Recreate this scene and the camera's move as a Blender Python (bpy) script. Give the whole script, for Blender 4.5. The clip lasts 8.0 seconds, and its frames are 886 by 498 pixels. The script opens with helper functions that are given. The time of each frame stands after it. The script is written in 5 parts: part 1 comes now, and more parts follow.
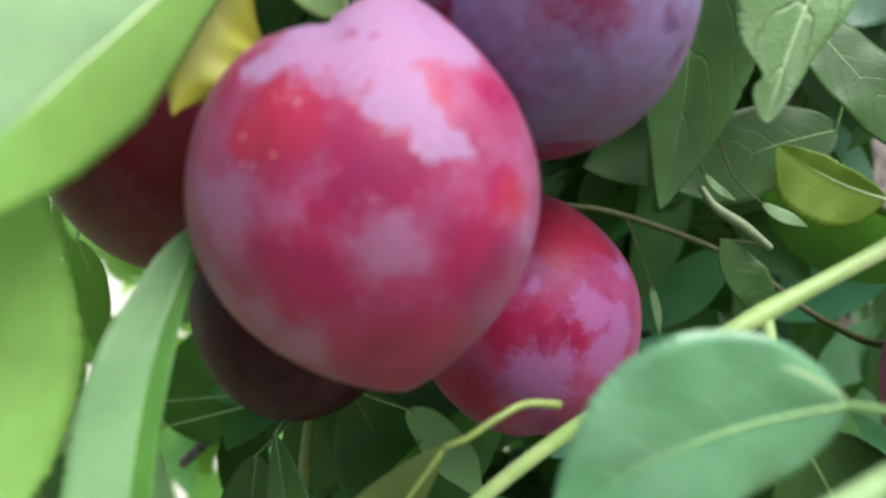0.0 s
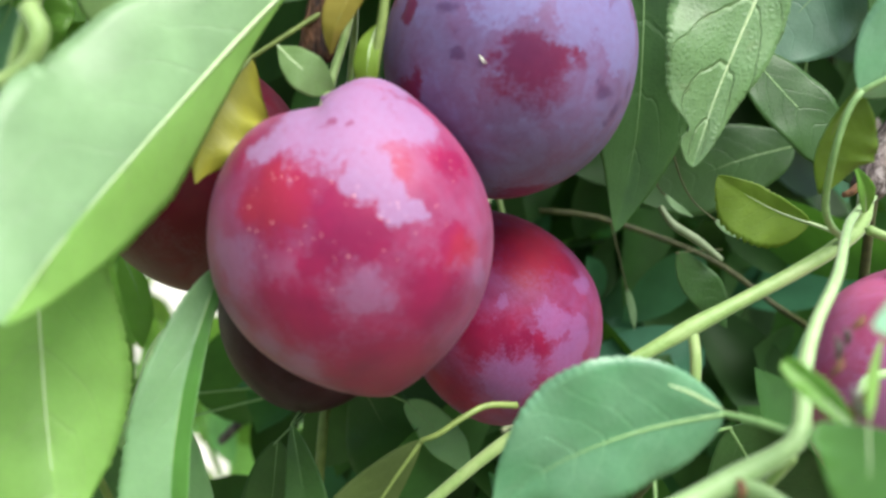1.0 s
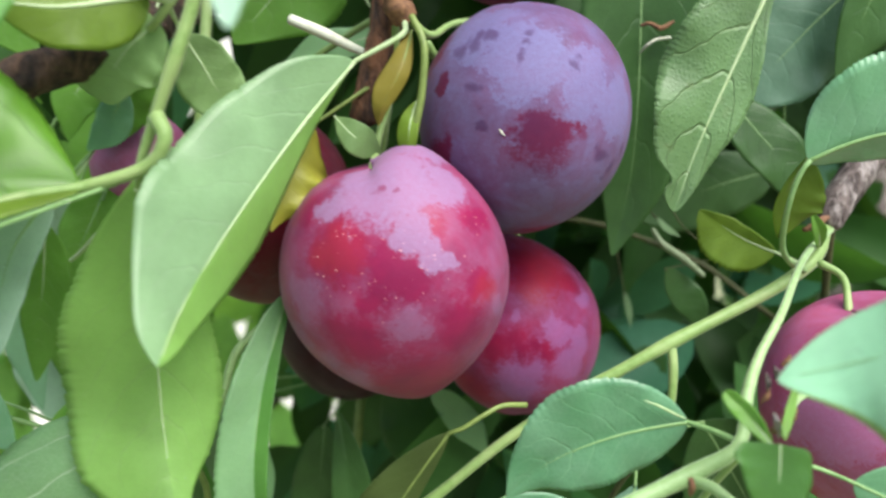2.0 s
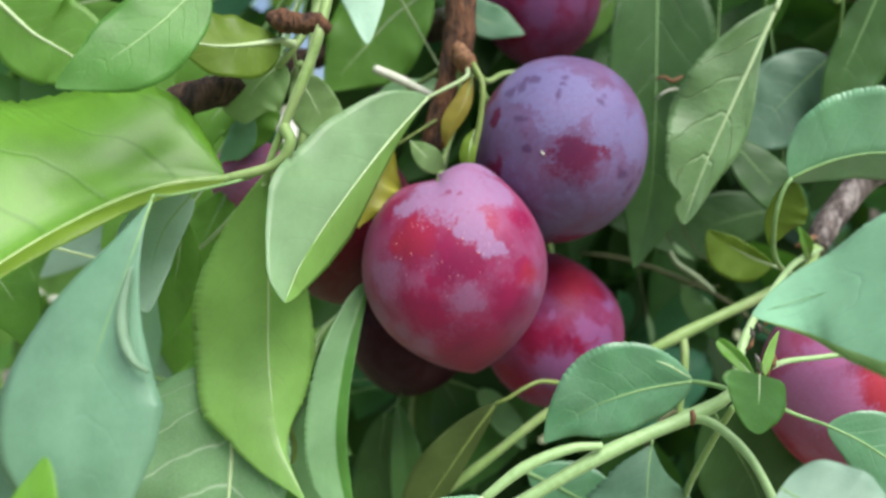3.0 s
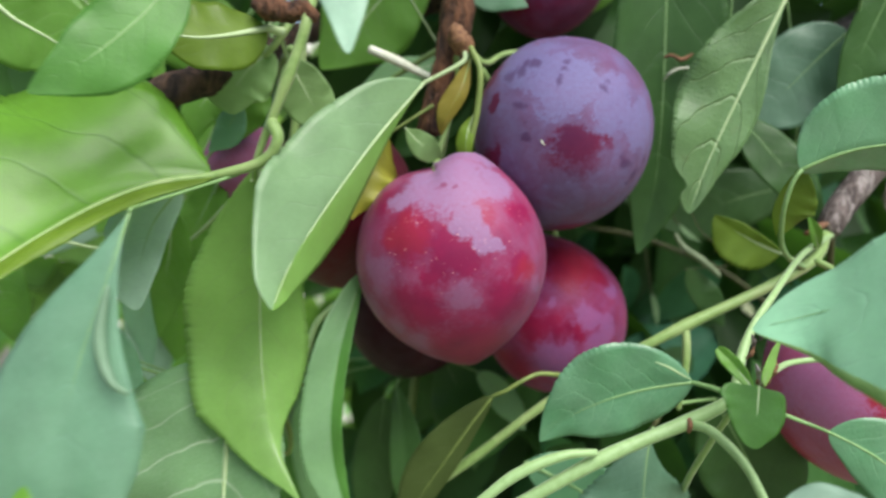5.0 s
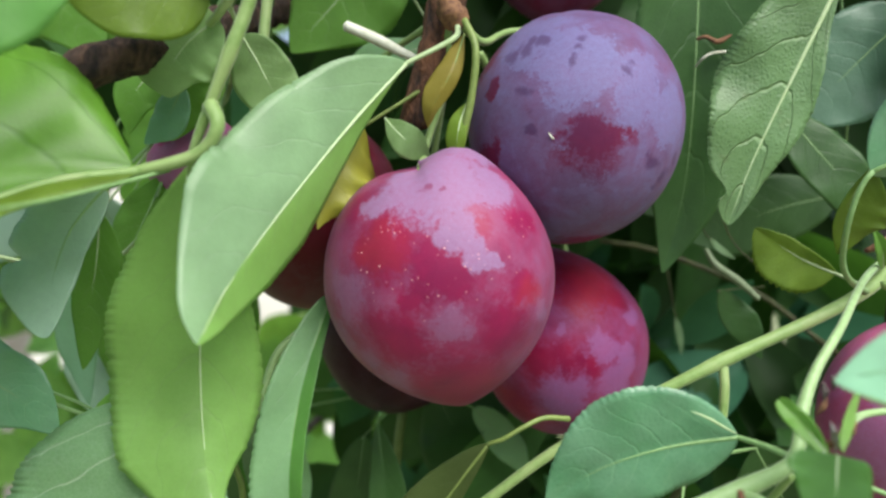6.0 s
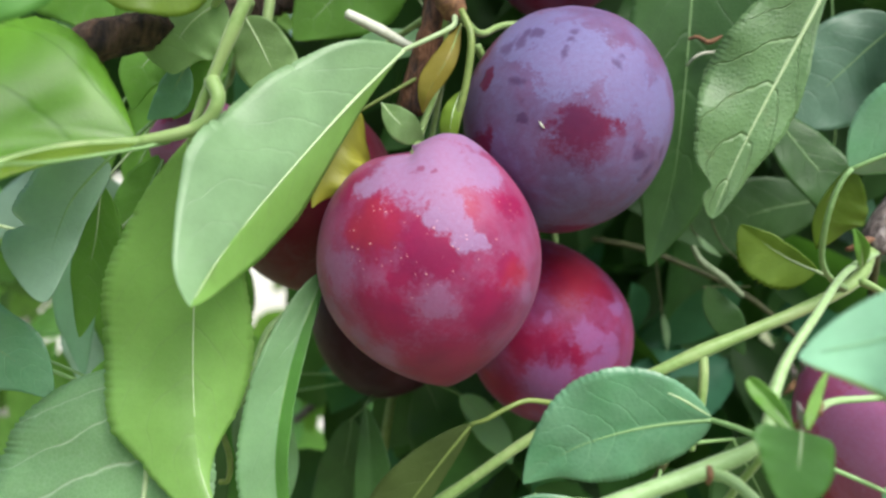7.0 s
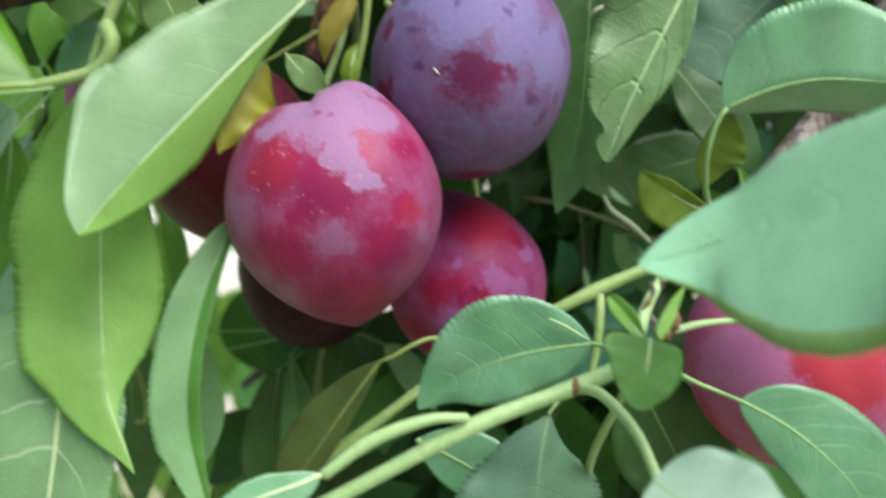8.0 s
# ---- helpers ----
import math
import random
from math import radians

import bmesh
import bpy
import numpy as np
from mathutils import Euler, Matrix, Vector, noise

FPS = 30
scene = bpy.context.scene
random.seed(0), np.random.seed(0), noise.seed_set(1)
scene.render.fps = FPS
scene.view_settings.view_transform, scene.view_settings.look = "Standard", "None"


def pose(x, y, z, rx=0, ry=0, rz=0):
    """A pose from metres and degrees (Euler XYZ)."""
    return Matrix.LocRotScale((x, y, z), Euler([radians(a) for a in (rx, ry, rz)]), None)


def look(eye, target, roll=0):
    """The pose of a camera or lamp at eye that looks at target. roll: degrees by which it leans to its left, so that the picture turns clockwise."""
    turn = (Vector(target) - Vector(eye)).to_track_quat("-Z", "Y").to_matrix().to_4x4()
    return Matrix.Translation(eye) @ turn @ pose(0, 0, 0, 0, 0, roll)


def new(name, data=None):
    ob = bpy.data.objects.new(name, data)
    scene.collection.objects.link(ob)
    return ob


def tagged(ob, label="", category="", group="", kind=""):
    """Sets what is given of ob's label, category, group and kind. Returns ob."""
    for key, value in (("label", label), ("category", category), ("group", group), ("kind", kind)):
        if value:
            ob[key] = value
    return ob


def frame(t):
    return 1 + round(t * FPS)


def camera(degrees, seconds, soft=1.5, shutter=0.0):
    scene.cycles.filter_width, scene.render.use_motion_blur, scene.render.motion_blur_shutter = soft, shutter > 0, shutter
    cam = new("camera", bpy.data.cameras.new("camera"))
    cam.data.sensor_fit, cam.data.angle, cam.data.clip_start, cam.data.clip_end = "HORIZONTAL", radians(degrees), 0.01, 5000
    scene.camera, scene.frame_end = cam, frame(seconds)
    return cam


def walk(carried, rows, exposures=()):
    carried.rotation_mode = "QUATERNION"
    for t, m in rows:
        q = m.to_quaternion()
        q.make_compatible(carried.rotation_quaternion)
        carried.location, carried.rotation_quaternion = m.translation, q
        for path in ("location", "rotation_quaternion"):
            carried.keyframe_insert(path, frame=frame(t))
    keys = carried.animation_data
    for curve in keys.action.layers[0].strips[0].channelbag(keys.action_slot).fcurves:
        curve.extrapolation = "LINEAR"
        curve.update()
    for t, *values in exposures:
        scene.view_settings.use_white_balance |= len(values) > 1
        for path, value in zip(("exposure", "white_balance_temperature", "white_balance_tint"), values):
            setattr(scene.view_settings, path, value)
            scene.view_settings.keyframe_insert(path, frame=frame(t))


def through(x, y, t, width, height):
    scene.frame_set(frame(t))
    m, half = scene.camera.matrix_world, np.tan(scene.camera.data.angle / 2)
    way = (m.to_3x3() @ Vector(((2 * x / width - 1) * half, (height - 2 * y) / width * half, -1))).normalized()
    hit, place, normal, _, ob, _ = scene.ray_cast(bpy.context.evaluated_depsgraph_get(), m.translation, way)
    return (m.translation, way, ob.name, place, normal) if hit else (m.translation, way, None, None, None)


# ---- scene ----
cam = camera(60.25, 8.0, soft=2.5, shutter=0.6)
cam.data.dof.use_dof, cam.data.dof.focus_distance, cam.data.dof.aperture_fstop = True, 0.18, 10.5
PATH = [
    (0, (-0.01111, -0.00554, 1.50601), (0.01132, 0.19273, 1.49241), 0.19),
    (0.5, (0.00532, -0.02237, 1.51207), (0.01023, 0.17674, 1.49394), -0.97),
    (1, (-0.00161, -0.03291, 1.52060), (0.01118, 0.16546, 1.49854), -0.84),
    (1.5, (-0.00072, -0.04545, 1.53025), (0.00993, 0.15269, 1.50522), -1.46),
    (1.7, (-0.00137, -0.05521, 1.54333), (0.00814, 0.14129, 1.50730), -0.96),
    (2.8, (-0.02242, -0.09733, 1.52999), (-0.01302, 0.10194, 1.51572), -0.18),
    (3, (-0.01431, -0.11045, 1.52357), (-0.01322, 0.08927, 1.51300), 0.42),
    (3.5, (-0.01899, -0.10755, 1.51237), (-0.01766, 0.09230, 1.50489), 0.89),
    (4, (-0.02044, -0.10576, 1.51555), (-0.01954, 0.09383, 1.50282), -0.11),
    (4.5, (-0.01505, -0.10980, 1.52362), (-0.01865, 0.08936, 1.50569), -0.58),
    (5, (-0.00936, -0.10356, 1.53694), (-0.01177, 0.09482, 1.51169), 0.35),
    (5.2, (-0.00012, -0.09335, 1.53184), (-0.00762, 0.10567, 1.51347), 0.51),
    (6.3, (-0.00731, -0.06214, 1.53347), (-0.00800, 0.13652, 1.51038), 1.66),
    (6.5, (-0.00801, -0.06389, 1.52374), (-0.00873, 0.13531, 1.50584), 2.77),
    (7, (-0.00221, -0.07018, 1.52786), (-0.00656, 0.12874, 1.50761), 2.76),
    (7.5, (0.00575, -0.08260, 1.52523), (0.00176, 0.11645, 1.50621), 2.21),
    (8, (0.01764, -0.07930, 1.51822), (0.01857, 0.11936, 1.49514), 2.04),
]
walk(cam, [(t, look(eye, target, roll)) for t, eye, target, roll in PATH], exposures=[(0.0, 0.92), (1.0, 0.98), (1.7, 0.86), (3.0, 0.57), (4.0, 0.49), (5.0, 0.45), (6.5, 0.61), (7.5, 0.68), (8.0, 0.59)])

# ---- world and light ----
SUN_EL, SUN_ROT = 56.0, 146.0
world = bpy.data.worlds.new("world")
scene.world = world
world.use_nodes = True
wn = world.node_tree
wn.nodes.clear()
sky = wn.nodes.new("ShaderNodeTexSky")
sky.sky_type = "NISHITA"
sky.sun_disc = False
sky.sun_elevation, sky.sun_rotation = radians(SUN_EL), radians(SUN_ROT)
sky.air_density, sky.dust_density = 1.0, 3.0
wbg = wn.nodes.new("ShaderNodeBackground")
wbg.inputs["Strength"].default_value = 0.11
wout = wn.nodes.new("ShaderNodeOutputWorld")
wn.links.new(sky.outputs[0], wbg.inputs["Color"])
wn.links.new(wbg.outputs[0], wout.inputs["Surface"])

sun_data = bpy.data.lights.new("sun", "SUN")
sun_data.energy, sun_data.angle, sun_data.color = 4.4, radians(50), (1.0, 0.985, 0.95)
sun = new("sun", sun_data)
# the sun stands high behind the camera's right shoulder, veiled by thin cloud
sun.matrix_world = look((0.78, -1.05, 3.6), (0.0, 0.1, 1.5))


# ---- materials ----
def node_tree(name):
    m = bpy.data.materials.new(name)
    m.use_nodes = True
    m.node_tree.nodes.clear()
    return m, m.node_tree.nodes, m.node_tree.links


def value_math(nodes, links, op, a, b=None, clamp=False):
    n = nodes.new("ShaderNodeMath")
    n.operation, n.use_clamp = op, clamp
    for i, v in enumerate((a, b)):
        if v is None:
            continue
        if isinstance(v, (int, float)):
            n.inputs[i].default_value = v
        else:
            links.new(v, n.inputs[i])
    return n.outputs[0]


def mix_colour(nodes, links, fac, a, b, blend="MIX"):
    n = nodes.new("ShaderNodeMix")
    n.data_type, n.blend_type = "RGBA", blend
    for sock, v in ((n.inputs[0], fac), (n.inputs[6], a), (n.inputs[7], b)):
        if isinstance(v, (int, float)):
            sock.default_value = v
        elif isinstance(v, tuple):
            sock.default_value = (*v[:3], 1)
        else:
            links.new(v, sock)
    return n.outputs[2]


def noise_tex(nodes, links, vec, scale, detail=3.0, rough=0.55, distort=0.0):
    n = nodes.new("ShaderNodeTexNoise")
    n.inputs["Scale"].default_value, n.inputs["Detail"].default_value = scale, detail
    n.inputs["Roughness"].default_value, n.inputs["Distortion"].default_value = rough, distort
    if vec is not None:
        links.new(vec, n.inputs["Vector"])
    return n.outputs[0]


def ramp(nodes, links, fac, stops):
    n = nodes.new("ShaderNodeValToRGB")
    els = n.color_ramp.elements
    while len(els) < len(stops):
        els.new(0.5)
    for e, (p, c) in zip(els, stops):
        e.position = p
        e.color = (*c, 1) if isinstance(c, tuple) else (c, c, c, 1)
    links.new(fac, n.inputs[0])
    return n.outputs[0]


def leaf_skin(name, colour, vein, rough=0.45, through=0.35, glow=None, spots=0.0, vein_mix=0.55, bloom=0.0, count=8.0, relief=0.30, coat=0.12):
    """One face of a leaf: mottled green with paler veins, lets some light through."""
    m, nodes, links = node_tree(name)
    tc = nodes.new("ShaderNodeTexCoord")
    info = nodes.new("ShaderNodeObjectInfo")
    sep = nodes.new("ShaderNodeSeparateXYZ")
    links.new(tc.outputs["UV"], sep.inputs[0])
    across = value_math(nodes, links, "ABSOLUTE", value_math(nodes, links, "SUBTRACT", sep.outputs[0], 0.5))
    # side veins sweep from the midrib forward to the margin
    wob = value_math(nodes, links, "MULTIPLY", noise_tex(nodes, links, tc.outputs["UV"], 5.0, 2.0), 0.10)
    bend = value_math(nodes, links, "MULTIPLY", value_math(nodes, links, "POWER", across, 1.25), 0.62)
    s = value_math(nodes, links, "SUBTRACT", value_math(nodes, links, "ADD", sep.outputs[1], wob), bend)
    f = value_math(nodes, links, "FRACT", value_math(nodes, links, "MULTIPLY", s, count))
    d = value_math(nodes, links, "ABSOLUTE", value_math(nodes, links, "SUBTRACT", f, 0.5))
    thin = value_math(nodes, links, "ADD", 0.425, value_math(nodes, links, "MULTIPLY", across, 0.10))
    line = nodes.new("ShaderNodeMapRange")
    line.interpolation_type = "SMOOTHSTEP"
    links.new(d, line.inputs[0])
    links.new(thin, line.inputs[1])
    line.inputs[2].default_value = 0.505
    veins = line.outputs[0]
    # fine net of veinlets
    vor = nodes.new("ShaderNodeTexVoronoi")
    vor.feature = "DISTANCE_TO_EDGE"
    vor.inputs["Scale"].default_value = 900.0
    links.new(tc.outputs["Object"], vor.inputs["Vector"])
    net = value_math(nodes, links, "LESS_THAN", vor.outputs[0], 0.06)
    big = noise_tex(nodes, links, tc.outputs["Object"], 55.0, 3.0, 0.6)
    fine = noise_tex(nodes, links, tc.outputs["Object"], 700.0, 3.0, 0.6)
    dark = tuple(c * 0.76 for c in colour)
    lit = tuple(min(1, c * 1.2 + 0.006) for c in colour)
    col = ramp(nodes, links, big, [(0.3, dark), (0.5, colour), (0.72, lit)])
    col = mix_colour(nodes, links, 0.10, col, ramp(nodes, links, fine, [(0.35, 0.15), (0.65, 1.0)]), "MULTIPLY")
    tone = value_math(nodes, links, "ADD", value_math(nodes, links, "MULTIPLY", info.outputs["Random"], 0.35), 0.82)
    col = mix_colour(nodes, links, 1.0, col, tone, "MULTIPLY")
    col = mix_colour(nodes, links, value_math(nodes, links, "MULTIPLY", net, 0.12), col, vein)
    col = mix_colour(nodes, links, value_math(nodes, links, "MULTIPLY", veins, vein_mix), col, vein)
    if spots:
        sp = noise_tex(nodes, links, tc.outputs["Object"], 160.0, 2.0, 0.5)
        mask = ramp(nodes, links, sp, [(0.66, 0.0), (0.70, 1.0)])
        col = mix_colour(nodes, links, value_math(nodes, links, "MULTIPLY", mask, spots), col, (0.16, 0.09, 0.03))
    if bloom:
        wax = noise_tex(nodes, links, tc.outputs["Object"], 90.0, 4.0, 0.65)
        col = mix_colour(nodes, links, value_math(nodes, links, "MULTIPLY", ramp(nodes, links, wax, [(0.3, 0.25), (0.7, 1.0)]), bloom), col, (0.33, 0.53, 0.38))
    h = value_math(nodes, links, "ADD", value_math(nodes, links, "MULTIPLY", veins, -0.9), value_math(nodes, links, "MULTIPLY", vor.outputs[0], 0.5))
    h = value_math(nodes, links, "ADD", h, value_math(nodes, links, "MULTIPLY", big, 1.2))
    bump = nodes.new("ShaderNodeBump")
    bump.inputs["Strength"].default_value, bump.inputs["Distance"].default_value = relief, 0.0005
    links.new(h, bump.inputs["Height"])
    p = nodes.new("ShaderNodeBsdfPrincipled")
    links.new(col, p.inputs["Base Color"])
    rr = value_math(nodes, links, "ADD", value_math(nodes, links, "MULTIPLY", fine, 0.2), rough - 0.1)
    links.new(rr, p.inputs["Roughness"])
    p.inputs["IOR"].default_value = 1.42
    p.inputs["Coat Weight"].default_value, p.inputs["Coat Roughness"].default_value = coat, 0.28
    links.new(bump.outputs[0], p.inputs["Normal"])
    tr = nodes.new("ShaderNodeBsdfTranslucent")
    g = glow or tuple(min(1, c * k) for c, k in zip(colour, (1.8, 2.1, 0.75)))
    tcol = mix_colour(nodes, links, value_math(nodes, links, "MULTIPLY", veins, 0.35), g, tuple(c * 0.6 for c in g))
    links.new(tcol, tr.inputs["Color"])
    mx = nodes.new("ShaderNodeMixShader")
    mx.inputs[0].default_value = through
    links.new(p.outputs[0], mx.inputs[1])
    links.new(tr.outputs[0], mx.inputs[2])
    out = nodes.new("ShaderNodeOutputMaterial")
    links.new(mx.outputs[0], out.inputs["Surface"])
    return m


def rind(name, colour, dark, scale=300.0, rough=0.5, bump_size=0.0004, streak=False, third=None, sheen=0.0, patch=0.16):
    """Stem skin or bark with two scales of colour and relief."""
    m, nodes, links = node_tree(name)
    tc = nodes.new("ShaderNodeTexCoord")
    vec = tc.outputs["Object"]
    if streak:
        mp = nodes.new("ShaderNodeMapping")
        mp.inputs["Scale"].default_value = (1.0, 1.0, 0.35)
        links.new(vec, mp.inputs["Vector"])
        vec = mp.outputs[0]
    a = noise_tex(nodes, links, vec, scale, 5.0, 0.65)
    b = noise_tex(nodes, links, vec, scale * patch, 3.0, 0.6)
    col = mix_colour(nodes, links, ramp(nodes, links, a, [(0.36, 0.0), (0.64, 1.0)]), dark, colour)
    if third:
        col = mix_colour(nodes, links, ramp(nodes, links, b, [(0.50, 0.0), (0.62, 1.0)]), col, third)
    bump = nodes.new("ShaderNodeBump")
    bump.inputs["Strength"].default_value, bump.inputs["Distance"].default_value = 0.8, bump_size
    links.new(a, bump.inputs["Height"])
    p = nodes.new("ShaderNodeBsdfPrincipled")
    links.new(col, p.inputs["Base Color"])
    p.inputs["Roughness"].default_value = rough
    if sheen:
        p.inputs["Sheen Weight"].default_value = sheen
    links.new(bump.outputs[0], p.inputs["Normal"])
    out = nodes.new("ShaderNodeOutputMaterial")
    links.new(p.outputs[0], out.inputs["Surface"])
    return m


def plum_skin(name, skin, deep, bloom, warm, bare, hot, waxy=(), veil=(0.2, 0.5), seed=0.0, freckle=0.0, scuffs=0.0, marks=(), speck=(), gloss=0.35, edge=0.4, dust=0.05, cap=0.95, haze=(), bruise=None):
    """Plum skin under a waxy bloom of uneven thickness (veil). The bloom is rubbed off in the patches 'bare' and thick in 'waxy' ones, thinner in 'haze', 'hot' ones ripen orange, 'marks' are small bruises (x, y, z, r in fruit radii)."""
    m, nodes, links = node_tree(name)
    tc = nodes.new("ShaderNodeTexCoord")
    gen = nodes.new("ShaderNodeMapping")
    gen.inputs["Location"].default_value = (seed, seed * 0.7, -seed)
    links.new(tc.outputs["Object"], gen.inputs["Vector"])
    v = gen.outputs[0]
    warp = nodes.new("ShaderNodeTexNoise")
    warp.inputs["Scale"].default_value, warp.inputs["Detail"].default_value = 3.2, 4.0
    links.new(v, warp.inputs["Vector"])
    w1 = nodes.new("ShaderNodeVectorMath")
    w1.operation = "SUBTRACT"
    links.new(warp.outputs["Color"], w1.inputs[0])
    w1.inputs[1].default_value = (0.5, 0.5, 0.5)
    w2 = nodes.new("ShaderNodeVectorMath")
    w2.operation = "SCALE"
    links.new(w1.outputs[0], w2.inputs[0])
    w2.inputs["Scale"].default_value = 0.42
    w3 = nodes.new("ShaderNodeVectorMath")
    links.new(tc.outputs["Object"], w3.inputs[0])
    links.new(w2.outputs[0], w3.inputs[1])
    rag = noise_tex(nodes, links, v, 6.0, 6.0, 0.72)
    grit = noise_tex(nodes, links, v, 24.0, 6.0, 0.78)
    dustn = noise_tex(nodes, links, v, 85.0, 3.0, 0.7)
    shred = value_math(nodes, links, "ADD", value_math(nodes, links, "MULTIPLY", value_math(nodes, links, "SUBTRACT", rag, 0.5), 1.2), value_math(nodes, links, "MULTIPLY", value_math(nodes, links, "SUBTRACT", grit, 0.5), 0.9))

    def blots(spots, soft, rough=1.0):
        total = None
        for x, y, z, r in spots:
            dist = nodes.new("ShaderNodeVectorMath")
            dist.operation = "DISTANCE"
            links.new(w3.outputs[0], dist.inputs[0])
            dist.inputs[1].default_value = (x, y, z)
            near = value_math(nodes, links, "SUBTRACT", 1.0, value_math(nodes, links, "DIVIDE", dist.outputs["Value"], r))
            total = near if total is None else value_math(nodes, links, "MAXIMUM", total, near)
        total = value_math(nodes, links, "ADD", total, value_math(nodes, links, "MULTIPLY", shred, rough))
        fade = nodes.new("ShaderNodeMapRange")
        fade.interpolation_type = "SMOOTHSTEP"
        links.new(total, fade.inputs[0])
        fade.inputs[1].default_value, fade.inputs[2].default_value = -0.4 * soft, 0.6 * soft
        return fade.outputs[0]

    big = noise_tex(nodes, links, v, 1.8, 3.0, 0.6)
    fine = noise_tex(nodes, links, v, 22.0, 4.0, 0.7)
    base = mix_colour(nodes, links, ramp(nodes, links, big, [(0.36, 0.0), (0.62, 1.0)]), deep, skin)
    base = mix_colour(nodes, links, value_math(nodes, links, "MULTIPLY", blots(hot, 1.0, 0.7), 0.38), base, warm)
    # pale dots of the skin, unevenly strewn
    vor = nodes.new("ShaderNodeTexVoronoi")
    vor.inputs["Scale"].default_value = 20.0
    links.new(v, vor.inputs["Vector"])
    cell = nodes.new("ShaderNodeSeparateColor")
    links.new(vor.outputs["Color"], cell.inputs[0])
    far_out = value_math(nodes, links, "ADD", vor.outputs["Distance"], value_math(nodes, links, "MULTIPLY", cell.outputs[0], 0.13))
    dots = ramp(nodes, links, far_out, [(0.10, 1.0), (0.19, 0.0)])
    if speck:
        dots = value_math(nodes, links, "MULTIPLY", dots, blots(speck, 0.6, 0.6))
    # wisps of bloom
    wisp = noise_tex(nodes, links, v, 3.4, 6.0, 0.68, 0.6)
    cover = value_math(nodes, links, "ADD", veil[0], value_math(nodes, links, "MULTIPLY", ramp(nodes, links, wisp, [(0.36, 0.0), (0.66, 1.0)]), veil[1] - veil[0]))
    cover = value_math(nodes, links, "MULTIPLY", cover, value_math(nodes, links, "SUBTRACT", 1.0, value_math(nodes, links, "MULTIPLY", blots(bare, edge), 0.93)))
    if waxy:
        cover = value_math(nodes, links, "MAXIMUM", cover, value_math(nodes, links, "MULTIPLY", blots(waxy, edge * 0.75, 0.9), cap))
    if haze:
        cover = value_math(nodes, links, "MAXIMUM", cover, value_math(nodes, links, "MULTIPLY", blots(haze, 0.75, 1.1), 0.46))
    cover = value_math(nodes, links, "MULTIPLY", cover, ramp(nodes, links, fine, [(0.28, 0.78), (0.66, 1.0)]))
    cover = value_math(nodes, links, "MULTIPLY", cover, ramp(nodes, links, dustn, [(0.34, 0.80), (0.6, 1.0)]))
    col = mix_colour(nodes, links, cover, base, bloom)
    if freckle:
        col = mix_colour(nodes, links, value_math(nodes, links, "MULTIPLY", dots, freckle), col, (0.82, 0.44, 0.46))
    if scuffs:
        st = nodes.new("ShaderNodeMapping")
        st.inputs["Rotation"].default_value = (0.3, 0.6, 0.2)
        st.inputs["Scale"].default_value = (9.0, 9.0, 3.6)
        links.new(v, st.inputs["Vector"])
        sc = noise_tex(nodes, links, st.outputs[0], 1.0, 5.0, 0.72)
        col = mix_colour(nodes, links, value_math(nodes, links, "MULTIPLY", ramp(nodes, links, sc, [(0.62, 0.0), (0.70, 1.0)]), scuffs), col, bruise or deep)
    if marks:
        col = mix_colour(nodes, links, value_math(nodes, links, "MULTIPLY", blots(marks, 0.7, 0.5), 0.62), col, bruise or deep)
    p = nodes.new("ShaderNodeBsdfPrincipled")
    links.new(col, p.inputs["Base Color"])
    links.new(value_math(nodes, links, "ADD", 0.36, value_math(nodes, links, "MULTIPLY", cover, 0.34)), p.inputs["Roughness"])
    p.inputs["IOR"].default_value = 1.4
    p.inputs["Specular IOR Level"].default_value = gloss
    p.inputs["Sheen Weight"].default_value = dust
    p.inputs["Sheen Roughness"].default_value = 0.5
    p.inputs["Sheen Tint"].default_value = (0.90, 0.78, 0.90, 1.0)
    p.inputs["Subsurface Weight"].default_value = 0.08
    p.inputs["Subsurface Radius"].default_value = (0.004, 0.001, 0.001)
    bump = nodes.new("ShaderNodeBump")
    bump.inputs["Strength"].default_value, bump.inputs["Distance"].default_value = 0.14, 0.0006
    links.new(value_math(nodes, links, "ADD", fine, value_math(nodes, links, "ADD", dots, value_math(nodes, links, "MULTIPLY", cover, 0.6))), bump.inputs["Height"])
    links.new(bump.outputs[0], p.inputs["Normal"])
    out = nodes.new("ShaderNodeOutputMaterial")
    links.new(p.outputs[0], out.inputs["Surface"])
    return m


